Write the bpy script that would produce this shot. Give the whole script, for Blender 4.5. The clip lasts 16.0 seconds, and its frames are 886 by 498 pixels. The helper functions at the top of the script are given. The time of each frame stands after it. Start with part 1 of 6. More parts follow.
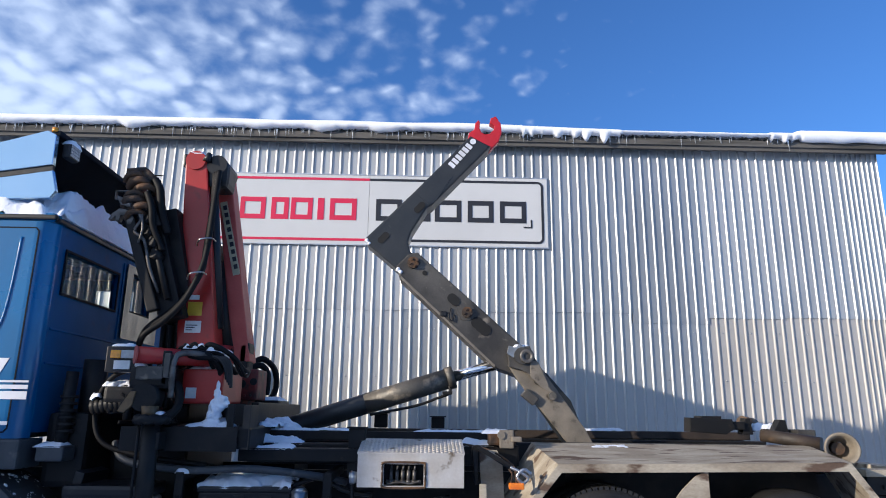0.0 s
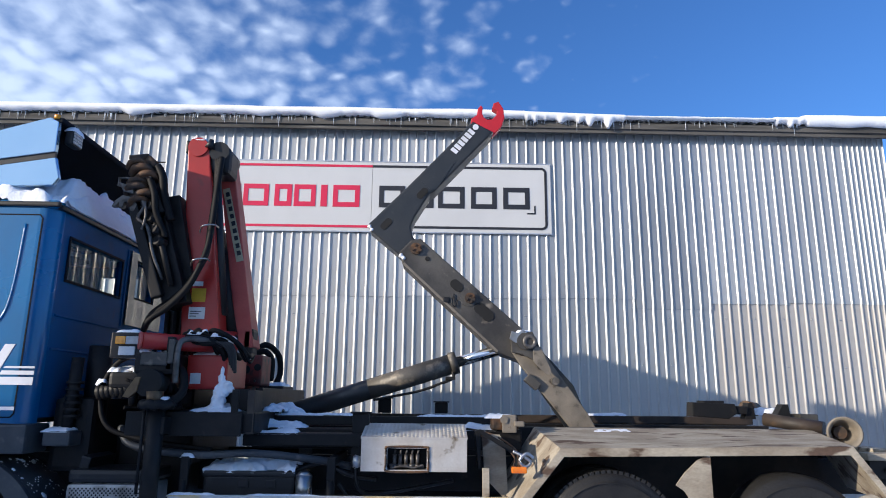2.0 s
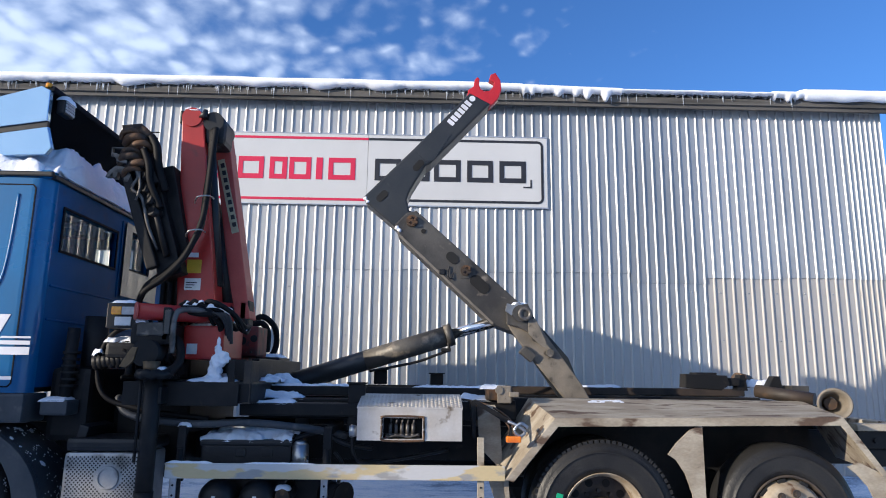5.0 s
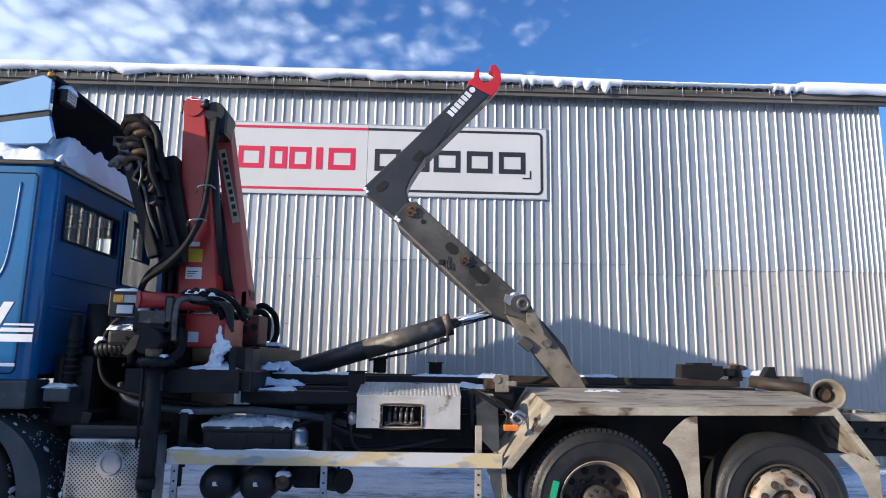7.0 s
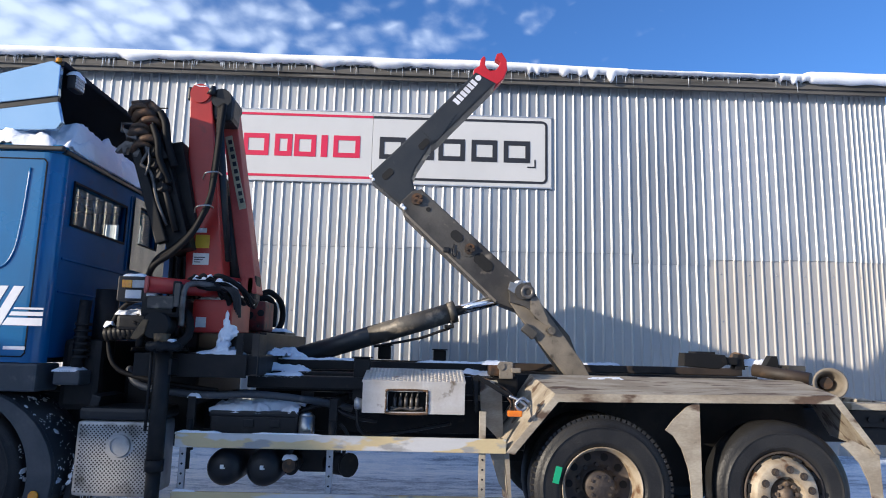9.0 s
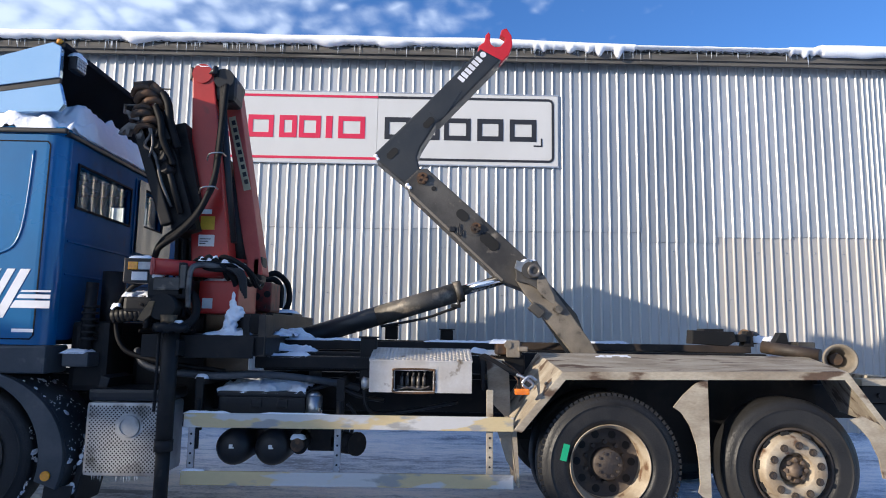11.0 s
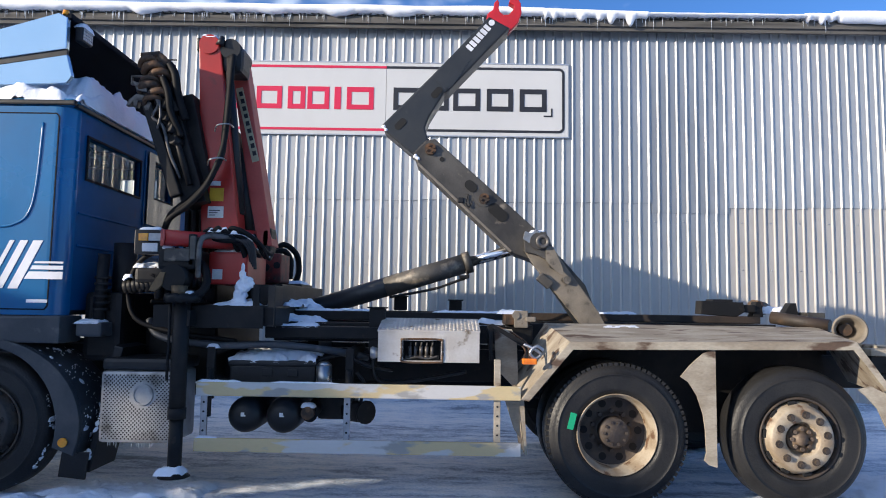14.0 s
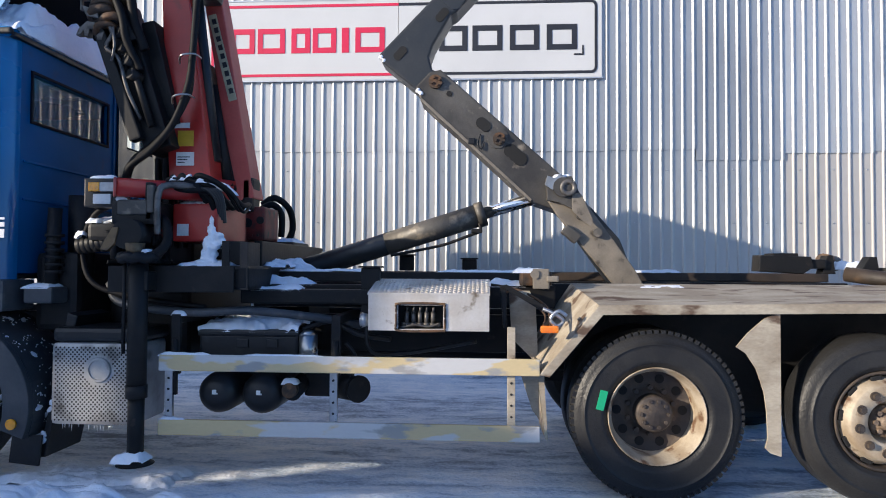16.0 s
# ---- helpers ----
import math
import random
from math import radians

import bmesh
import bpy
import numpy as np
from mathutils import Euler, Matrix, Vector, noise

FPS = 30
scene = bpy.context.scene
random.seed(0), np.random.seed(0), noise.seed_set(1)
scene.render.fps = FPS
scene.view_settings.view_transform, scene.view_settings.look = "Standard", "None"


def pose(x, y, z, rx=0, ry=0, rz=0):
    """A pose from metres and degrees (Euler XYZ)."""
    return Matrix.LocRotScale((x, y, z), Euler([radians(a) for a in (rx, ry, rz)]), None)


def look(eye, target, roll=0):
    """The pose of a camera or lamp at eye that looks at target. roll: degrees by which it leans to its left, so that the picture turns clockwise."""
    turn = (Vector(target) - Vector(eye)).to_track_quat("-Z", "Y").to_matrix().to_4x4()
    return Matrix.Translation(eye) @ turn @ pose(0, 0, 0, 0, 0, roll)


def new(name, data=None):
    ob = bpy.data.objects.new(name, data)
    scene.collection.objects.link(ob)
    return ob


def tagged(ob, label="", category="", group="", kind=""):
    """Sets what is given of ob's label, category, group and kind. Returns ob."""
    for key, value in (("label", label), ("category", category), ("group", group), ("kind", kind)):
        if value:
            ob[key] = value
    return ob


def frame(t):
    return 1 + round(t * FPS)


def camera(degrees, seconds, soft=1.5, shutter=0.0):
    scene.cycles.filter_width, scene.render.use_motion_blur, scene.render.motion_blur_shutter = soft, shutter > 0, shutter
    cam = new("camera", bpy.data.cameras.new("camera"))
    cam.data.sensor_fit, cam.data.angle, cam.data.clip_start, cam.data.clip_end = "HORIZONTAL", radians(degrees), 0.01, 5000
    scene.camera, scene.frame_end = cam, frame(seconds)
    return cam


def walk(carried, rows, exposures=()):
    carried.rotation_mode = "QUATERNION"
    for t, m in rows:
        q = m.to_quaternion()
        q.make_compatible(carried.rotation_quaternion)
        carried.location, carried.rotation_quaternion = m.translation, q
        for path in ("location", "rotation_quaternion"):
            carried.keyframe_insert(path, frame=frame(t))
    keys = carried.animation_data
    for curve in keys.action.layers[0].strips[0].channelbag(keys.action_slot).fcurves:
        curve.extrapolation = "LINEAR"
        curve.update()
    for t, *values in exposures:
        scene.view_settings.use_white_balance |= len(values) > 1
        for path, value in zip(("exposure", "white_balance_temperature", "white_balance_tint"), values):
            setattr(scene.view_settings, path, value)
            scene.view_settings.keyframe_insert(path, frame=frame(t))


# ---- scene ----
cam = camera(68.0, 16.0, soft=1.0)
PATH = [
    (0, (0.002, 0.042, 1.584), (0.046, 1.983, 2.065), 0.7),
    (0.5, (0.007, 0.038, 1.58), (0.045, 1.98, 2.06), 0.7),
    (1, (0.01, 0.04, 1.571), (0.044, 1.983, 2.045), 0.7),
    (1.5, (0.015, 0.039, 1.578), (0.047, 1.985, 2.036), 0.6),
    (2, (0.015, 0.044, 1.572), (0.047, 1.994, 2.015), 0.6),
    (2.5, (0.017, 0.039, 1.553), (0.048, 1.991, 1.987), 0.6),
    (3, (0.014, 0.047, 1.544), (0.049, 2.002, 1.964), 0.7),
    (3.5, (0.009, 0.048, 1.558), (0.049, 2.007, 1.958), 0.6),
    (4, (0.01, 0.062, 1.544), (0.054, 2.022, 1.936), 0.7),
    (4.5, (0.012, 0.059, 1.545), (0.058, 2.022, 1.926), 0.7),
    (7, (0.009, 0.008, 1.537), (0.059, 1.978, 1.878), 1.0),
    (7.5, (0.011, -0.006, 1.532), (0.057, 1.965, 1.867), 1.2),
    (8, (0.001, -0.015, 1.531), (0.046, 1.957, 1.858), 1.3),
    (8.5, (-0.006, -0.024, 1.528), (0.036, 1.95, 1.845), 1.4),
    (9, (-0.012, -0.022, 1.519), (0.03, 1.953, 1.827), 1.4),
    (11.5, (0.009, 0.018, 1.498), (0.02, 2.004, 1.738), 0.8),
    (12, (0.014, 0.019, 1.497), (0.013, 2.006, 1.725), 0.8),
    (12.5, (0.019, 0.006, 1.496), (0.008, 1.994, 1.712), 0.8),
    (13, (0.024, 0.004, 1.485), (0.007, 1.994, 1.691), 0.8),
    (13.5, (0.028, 0.004, 1.49), (0.011, 1.995, 1.679), 0.9),
    (14, (0.029, 0.01, 1.488), (0.017, 2.003, 1.657), 0.9),
    (14.5, (0.016, 0.042, 1.488), (0.008, 2.037, 1.626), 0.8),
    (15, (0.004, 0.154, 1.488), (-0.012, 2.151, 1.585), 0.6),
    (15.5, (0.11, 0.465, 1.45), (0.062, 2.463, 1.517), 0.3),
    (16, (0.241, 0.868, 1.453), (0.121, 2.864, 1.51), 0.3),
]
walk(cam, [(t, look(eye, target, roll)) for t, eye, target, roll in PATH],
     ((0, 0.46, 6380, 10), (7, 0.55, 6540, 10), (12, 0.58, 6620, 10), (14.5, 0.62, 6620, 10), (15, 0.67, 6620, 10), (16, 0.71, 6600, 10)))

# ---- light: low winter sun from beyond the cab, clear sky with broken high cloud ----
SUN_TRAVEL = Vector((1.95, 1.0, -0.55)).normalized()
scene.view_settings.exposure = 0.5
sun = new("sun", bpy.data.lights.new("sun", "SUN"))
sun.data.energy, sun.data.angle, sun.data.color = 4.0, radians(0.55), (1.0, 0.89, 0.745)
sun.matrix_world = look((-30, -10, 12), Vector((-30, -10, 12)) + SUN_TRAVEL)
world = bpy.data.worlds.new("sky")
scene.world = world
world.use_nodes = True


def sky_nodes():
    nt = world.node_tree
    n, l = nt.nodes, nt.links
    n.clear()
    out, bg, sky = n.new("ShaderNodeOutputWorld"), n.new("ShaderNodeBackground"), n.new("ShaderNodeTexSky")
    sky.sky_type, sky.sun_disc = "NISHITA", False
    sky.sun_elevation = math.asin(-SUN_TRAVEL.z)
    sky.sun_rotation = math.atan2(-SUN_TRAVEL.x, -SUN_TRAVEL.y)
    sky.air_density, sky.dust_density, sky.ozone_density = 1.0, 0.3, 3.0
    tint = n.new("ShaderNodeMix")
    tint.data_type, tint.blend_type = "RGBA", "MULTIPLY"
    tint.inputs[0].default_value = 1.0
    tint.inputs[7].default_value = (0.45, 0.72, 1.10, 1)
    l.new(sky.outputs[0], tint.inputs[6])
    co, sep = n.new("ShaderNodeTexCoord"), n.new("ShaderNodeSeparateXYZ")
    l.new(co.outputs["Generated"], sep.inputs[0])

    def maths(op, a, b):
        m = n.new("ShaderNodeMath")
        m.operation, m.use_clamp = op, False
        for i, v in enumerate((a, b)):
            if isinstance(v, (int, float)):
                m.inputs[i].default_value = v
            else:
                l.new(v, m.inputs[i])
        return m.outputs[0]

    height = maths("MAXIMUM", maths("ADD", sep.outputs[2], 0.30), 0.05)
    u, v = maths("DIVIDE", sep.outputs[0], height), maths("DIVIDE", sep.outputs[1], height)
    flat = n.new("ShaderNodeCombineXYZ")
    l.new(u, flat.inputs[0]), l.new(v, flat.inputs[1])
    puff, wide, cell = n.new("ShaderNodeTexNoise"), n.new("ShaderNodeTexNoise"), n.new("ShaderNodeTexVoronoi")
    puff.inputs["Scale"].default_value, puff.inputs["Detail"].default_value = 13.0, 6.0
    puff.inputs["Roughness"].default_value, puff.inputs["Distortion"].default_value = 0.55, 0.2
    wide.inputs["Scale"].default_value, wide.inputs["Detail"].default_value = 1.6, 3.0
    cell.feature, cell.inputs["Scale"].default_value, cell.inputs["Smoothness"].default_value = "SMOOTH_F1", 23.0, 0.8
    warp = n.new("ShaderNodeVectorMath")
    warp.operation = "MULTIPLY_ADD"
    shift = n.new("ShaderNodeTexNoise")
    shift.inputs["Scale"].default_value, shift.inputs["Detail"].default_value = 9.0, 3.0
    l.new(flat.outputs[0], shift.inputs["Vector"])
    l.new(shift.outputs["Color"], warp.inputs[0]), l.new(flat.outputs[0], warp.inputs[2])
    warp.inputs[1].default_value = (0.10, 0.10, 0.0)
    l.new(flat.outputs[0], puff.inputs["Vector"]), l.new(flat.outputs[0], wide.inputs["Vector"]), l.new(warp.outputs[0], cell.inputs["Vector"])
    # the cloud sheet thickens towards the sun's side, the yard's side and the horizon, and thins out over the hall
    side = maths("ADD", maths("MULTIPLY", sep.outputs[0], -1.15), maths("MULTIPLY", maths("SUBTRACT", 0.40, sep.outputs[2]), 0.9))
    side = maths("ADD", side, maths("MULTIPLY", maths("MAXIMUM", maths("MULTIPLY", sep.outputs[1], -1.0), 0.0), 0.40))
    lumps = maths("SUBTRACT", maths("ADD", maths("MULTIPLY", puff.outputs[0], 0.8), 0.50), maths("MULTIPLY", cell.outputs["Distance"], 0.85))
    cover = maths("ADD", maths("ADD", lumps, maths("MULTIPLY", maths("SUBTRACT", wide.outputs[0], 0.5), 0.5)), side)
    ramp = n.new("ShaderNodeMapRange")
    ramp.interpolation_type = "SMOOTHSTEP"
    ramp.inputs[1].default_value, ramp.inputs[2].default_value = 0.36, 1.36
    ramp.inputs[3].default_value, ramp.inputs[4].default_value = 0.0, 0.95
    l.new(cover, ramp.inputs[0])
    mix = n.new("ShaderNodeMix")
    mix.data_type = "RGBA"
    l.new(ramp.outputs[0], mix.inputs[0]), l.new(tint.outputs[2], mix.inputs[6])
    mix.inputs[7].default_value = (3.9, 4.75, 6.3, 1)
    l.new(mix.outputs[2], bg.inputs[0])
    bg.inputs[1].default_value = 0.137
    l.new(bg.outputs[0], out.inputs[0])


sky_nodes()

# ---- materials ----


def material(name, color, rough=0.6, metal=0.0, second=None, spread=(0.45, 0.65), scale=3.0, grain=0.12, grain_scale=60.0,
             bump=0.15, bump_scale=40.0, stretch=(1, 1, 1), third=None, third_spread=(0.6, 0.7), third_scale=8.0, per_piece=0.0, coat=0.0,
             rough_var=0.1, spec=0.5):
    """A surface in up to three colours that noise lays out at two scales, with fine grain and relief."""
    m = bpy.data.materials.new(name)
    m.use_nodes = True
    nt = m.node_tree
    n, l = nt.nodes, nt.links
    b = n["Principled BSDF"]
    co, mp = n.new("ShaderNodeTexCoord"), n.new("ShaderNodeMapping")
    mp.inputs["Scale"].default_value = stretch
    l.new(co.outputs["Object"], mp.inputs[0])
    if per_piece:
        # every piece takes another stretch of the noise
        own, shift = n.new("ShaderNodeObjectInfo"), n.new("ShaderNodeVectorMath")
        shift.operation = "SCALE"
        shift.inputs[0].default_value = (41.0, 17.0, 29.0)
        l.new(own.outputs["Random"], shift.inputs["Scale"]), l.new(shift.outputs[0], mp.inputs["Location"])

    def noise_tex(s, detail=4.0):
        t = n.new("ShaderNodeTexNoise")
        t.inputs["Scale"].default_value, t.inputs["Detail"].default_value = s, detail
        l.new(mp.outputs[0], t.inputs["Vector"])
        return t.outputs[0]

    def ramp(fac, lo, hi):
        r = n.new("ShaderNodeMapRange")
        r.inputs[1].default_value, r.inputs[2].default_value = lo, hi
        l.new(fac, r.inputs[0])
        return r.outputs[0]

    def mix(fac, a, c, kind="MIX"):
        x = n.new("ShaderNodeMix")
        x.data_type, x.blend_type = "RGBA", kind
        for i, v in ((0, fac), (6, a), (7, c)):
            if isinstance(v, tuple):
                x.inputs[i].default_value = (*v, 1)
            elif isinstance(v, float):
                x.inputs[i].default_value = v
            else:
                l.new(v, x.inputs[i])
        return x.outputs[2]

    big = noise_tex(scale)
    col = mix(ramp(big, *spread), color, second or tuple(c * 0.8 for c in color))
    if third:
        col = mix(ramp(noise_tex(third_scale, 6.0), *third_spread), col, third)
    fine = noise_tex(grain_scale)
    g = n.new("ShaderNodeMapRange")
    g.inputs[3].default_value, g.inputs[4].default_value = 1 - grain, 1 + grain
    l.new(fine, g.inputs[0])
    gray = n.new("ShaderNodeCombineColor")
    for i in range(3):
        l.new(g.outputs[0], gray.inputs[i])
    col = mix(1.0, col, gray.outputs[0], "MULTIPLY")
    if per_piece:
        info, pr = n.new("ShaderNodeObjectInfo"), n.new("ShaderNodeMapRange")
        pr.inputs[3].default_value, pr.inputs[4].default_value = 1 - per_piece, 1 + per_piece
        l.new(info.outputs["Random"], pr.inputs[0])
        pg = n.new("ShaderNodeCombineColor")
        for i in range(3):
            l.new(pr.outputs[0], pg.inputs[i])
        col = mix(1.0, col, pg.outputs[0], "MULTIPLY")
    l.new(col, b.inputs["Base Color"])
    rr = n.new("ShaderNodeMapRange")
    rr.inputs[3].default_value, rr.inputs[4].default_value = max(0.02, rough - rough_var), min(1, rough + rough_var)
    l.new(big, rr.inputs[0]), l.new(rr.outputs[0], b.inputs["Roughness"])
    b.inputs["Metallic"].default_value = metal
    b.inputs["Specular IOR Level"].default_value = spec
    b.inputs["Coat Weight"].default_value, b.inputs["Coat Roughness"].default_value = coat, 0.06
    if bump:
        bp = n.new("ShaderNodeBump")
        bp.inputs["Strength"].default_value, bp.inputs["Distance"].default_value = bump, 0.01
        l.new(noise_tex(bump_scale), bp.inputs["Height"]), l.new(bp.outputs[0], b.inputs["Normal"])
    return m


# One sheet metal in two tones: the darker has a dim reflection painted in.
GALV_DIMMED = material("galvanised sheet", (0.43, 0.44, 0.44), 0.41, 0.55, (0.34, 0.35, 0.358), (0.40, 0.66), 0.8, 0.05, 30, 0.5, 1.1, (1, 1, 0.45), third=(0.49, 0.49, 0.485), third_spread=(0.55, 0.75), third_scale=1.7, per_piece=0.06, rough_var=0.14)
GALV_BRIGHT = material("galvanised sheet, undimmed tone", (0.54, 0.535, 0.52), 0.43, 0.45, (0.45, 0.455, 0.455), (0.40, 0.66), 0.8, 0.05, 30, 0.5, 1.1, (1, 1, 0.45), third=(0.60, 0.595, 0.58), third_spread=(0.55, 0.75), third_scale=1.7, per_piece=0.06, rough_var=0.15)
GALV_WARM = material("weathered grey sheet", (0.455, 0.435, 0.41), 0.58, 0.12, (0.40, 0.385, 0.365), (0.4, 0.7), 1.5, 0.05, 30, 0.15, 3.0, (1, 1, 0.5), per_piece=0.04)
SEAL = material("sheet screw", (0.5, 0.52, 0.55), 0.4, 0.6)
SNOW = material("snow", (0.93, 0.945, 0.97), 0.75, 0, (0.88, 0.90, 0.94), (0.4, 0.7), 4.0, 0.04, 80, 0.7, 30.0, spec=0.3)
ICE = material("ice", (0.75, 0.8, 0.85), 0.12, 0, bump=0.05)


def ground_material():
    """Trodden snow, grey ice and dark wet patches, laid out by noise at three scales."""
    m = bpy.data.materials.new("trodden snow and ice")
    m.use_nodes = True
    nt = m.node_tree
    n, l = nt.nodes, nt.links
    b = n["Principled BSDF"]
    co = n.new("ShaderNodeTexCoord")
    total = None
    for s, w, stretch in ((0.55, 1.0, (0.5, 1.3, 1)), (2.6, 0.9, (0.35, 1.7, 1)), (9.0, 0.85, (0.4, 1.3, 1)), (40.0, 0.5, (0.8, 1, 1))):
        mp, t, k = n.new("ShaderNodeMapping"), n.new("ShaderNodeTexNoise"), n.new("ShaderNodeMath")
        mp.inputs["Scale"].default_value = stretch
        t.inputs["Scale"].default_value, t.inputs["Detail"].default_value = s, 3.0
        k.operation = "MULTIPLY_ADD"
        k.inputs[1].default_value = w
        k.inputs[2].default_value = 0.0
        l.new(co.outputs["Object"], mp.inputs[0]), l.new(mp.outputs[0], t.inputs["Vector"]), l.new(t.outputs[0], k.inputs[0])
        if total:
            l.new(total, k.inputs[2])
        total = k.outputs[0]
    ramp = n.new("ShaderNodeValToRGB")
    ramp.color_ramp.elements[0].position, ramp.color_ramp.elements[0].color = 0.30, (0.19, 0.215, 0.25, 1)
    ramp.color_ramp.elements[1].position, ramp.color_ramp.elements[1].color = 0.56, (0.93, 0.95, 0.975, 1)
    for p, c in ((0.41, (0.32, 0.38, 0.46)), (0.445, (0.48, 0.56, 0.66)), (0.49, (0.72, 0.79, 0.87))):
        e = ramp.color_ramp.elements.new(p)
        e.color = (*c, 1)
    half = n.new("ShaderNodeMath")
    half.operation = "MULTIPLY"
    half.inputs[1].default_value = 1 / 3.25
    l.new(total, half.inputs[0]), l.new(half.outputs[0], ramp.inputs[0]), l.new(ramp.outputs[0], b.inputs["Base Color"])
    rough = n.new("ShaderNodeMapRange")
    rough.inputs[1].default_value, rough.inputs[2].default_value = 0.4, 0.6
    rough.inputs[3].default_value, rough.inputs[4].default_value = 0.55, 0.85
    l.new(half.outputs[0], rough.inputs[0]), l.new(rough.outputs[0], b.inputs["Roughness"])
    b.inputs["Specular IOR Level"].default_value = 0.2
    bp = n.new("ShaderNodeBump")
    bp.inputs["Strength"].default_value, bp.inputs["Distance"].default_value = 1.0, 0.06
    l.new(half.outputs[0], bp.inputs["Height"]), l.new(bp.outputs[0], b.inputs["Normal"])
    return m


GROUND = ground_material()
FIBRE = material("weathered fibre cement", (0.17, 0.165, 0.155), 0.9, 0, (0.10, 0.10, 0.095), scale=6, bump=0.4)
TIMBER = material("weathered timber fascia", (0.115, 0.108, 0.098), 0.85, 0, (0.06, 0.057, 0.052), scale=4, stretch=(0.2, 1, 3), bump=0.3, third=(0.24, 0.23, 0.21), third_spread=(0.68, 0.78), third_scale=3.0)
BOARD = material("white sign panel", (0.62, 0.62, 0.61), 0.4, 0, (0.58, 0.582, 0.575), scale=1.2, grain=0.02, bump=0.03)
SIGN_RED = material("red sign film", (0.68, 0.02, 0.075), 0.4, 0, (0.62, 0.02, 0.068), grain=0.03, bump=0.0)
SIGN_BLACK = material("black sign film", (0.025, 0.025, 0.03), 0.4, 0, grain=0.03, bump=0.0)
ALU_EDGE = material("aluminium trim", (0.6, 0.61, 0.62), 0.4, 0.8)
BLUE = material("blue cab paint", (0.0, 0.135, 0.33), 0.28, 0.0, (0.0, 0.11, 0.27), scale=1.5, grain=0.03, bump=0.06, bump_scale=2, coat=0.5, spec=0.4,
                third=(0.01, 0.11, 0.24), third_spread=(0.7, 0.95), third_scale=5.0)
BLUE_PALE = material("pale blue fairing paint", (0.40, 0.58, 0.74), 0.14, 0.75, (0.33, 0.52, 0.70), scale=1.2, grain=0.03, bump=0.22, bump_scale=1.3, coat=0.6)
# Cab blue in a darker, matter copy: the rear wall's shade is painted.
BLUE_SHADED = material("dusty rear blue, darkened for shade", (0.0, 0.085, 0.23), 0.5, 0.0, (0.0, 0.07, 0.19), scale=2.0, grain=0.05, bump=0.05, bump_scale=8, spec=0.08,
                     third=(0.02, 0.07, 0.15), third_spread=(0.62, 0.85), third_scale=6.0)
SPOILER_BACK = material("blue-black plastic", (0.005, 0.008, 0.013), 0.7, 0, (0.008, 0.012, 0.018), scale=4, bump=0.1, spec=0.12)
STEEL_DARK = material("greasy grey steel", (0.14, 0.13, 0.12), 0.45, 0.4, (0.06, 0.054, 0.048), scale=14, bump=0.2)
WHITE_FILM = material("white stripe film", (0.78, 0.79, 0.82), 0.4, 0, grain=0.03, bump=0.0)
BLACK_PLASTIC = material("black plastic", (0.013, 0.013, 0.014), 0.42, 0, (0.013, 0.013, 0.014), scale=5, bump=0.1, third=(0.035, 0.034, 0.033), third_spread=(0.64, 0.8), third_scale=7.0, spec=0.4)
GREY_PLASTIC = material("grey mudguard plastic", (0.045, 0.05, 0.056), 0.55, 0, (0.07, 0.072, 0.075), scale=4, bump=0.12, third=(0.13, 0.125, 0.115), third_spread=(0.62, 0.8), third_scale=9.0)
FRAME_BLACK = material("grimy black frame steel", (0.0105, 0.0105, 0.011), 0.52, 0.0, (0.019, 0.017, 0.0155), scale=5, bump=0.15, third=(0.05, 0.038, 0.028), third_spread=(0.66, 0.80), third_scale=9.0, spec=0.25)
RUBBER = material("tyre rubber", (0.017, 0.017, 0.0175), 0.45, 0, (0.029, 0.028, 0.027), (0.35, 0.7), 4, 0.25, 90, 0.3, 60, third=(0.038, 0.036, 0.033), third_spread=(0.62, 0.82), third_scale=7.0, spec=0.3)
RIM_CREAM = material("dusty cream rim", (0.44, 0.37, 0.275), 0.6, 0.1, (0.29, 0.22, 0.145), (0.4, 0.62), 7, 0.16, 70, 0.25, third=(0.14, 0.075, 0.04), third_spread=(0.57, 0.67), third_scale=11.0)
RIM_DARK = material("brake-dusted steel, dark also for shade", (0.055, 0.045, 0.04), 0.6, 0.3, (0.10, 0.075, 0.055), scale=9, bump=0.3)
STEEL = material("bare steel", (0.5, 0.5, 0.5), 0.3, 0.9, (0.4, 0.38, 0.35), scale=8)
CHROME = material("chrome rod", (0.75, 0.76, 0.78), 0.12, 1.0, (0.7, 0.71, 0.73), bump=0.02)
ARM_PAINT = material("charcoal arm paint", (0.022, 0.025, 0.028), 0.42, 0.15, (0.030, 0.032, 0.034), scale=4, grain=0.1, bump=0.1, coat=0.15, third=(0.06, 0.057, 0.053), third_spread=(0.66, 0.8), third_scale=9.0)
ARM_WORN = material("dusty worn arm steel", (0.105, 0.096, 0.083), 0.5, 0.2, (0.04, 0.037, 0.034), (0.36, 0.62), 2.6, 0.22, 80, 0.3, 25, (1, 1, 1), third=(0.26, 0.22, 0.17), third_spread=(0.60, 0.70), third_scale=7.0)
ARM_TAN = material("tan dusty steel", (0.24, 0.205, 0.16), 0.6, 0.1, (0.15, 0.13, 0.105), (0.38, 0.64), 5, 0.2, 80, 0.25, 30, third=(0.06, 0.05, 0.04), third_spread=(0.62, 0.72), third_scale=9.0)
RAIL_BROWN = material("brown greasy rail steel", (0.05, 0.036, 0.027), 0.6, 0.1, (0.022, 0.018, 0.015), scale=4, bump=0.2, third=(0.12, 0.075, 0.045), third_spread=(0.64, 0.78), third_scale=6.0)
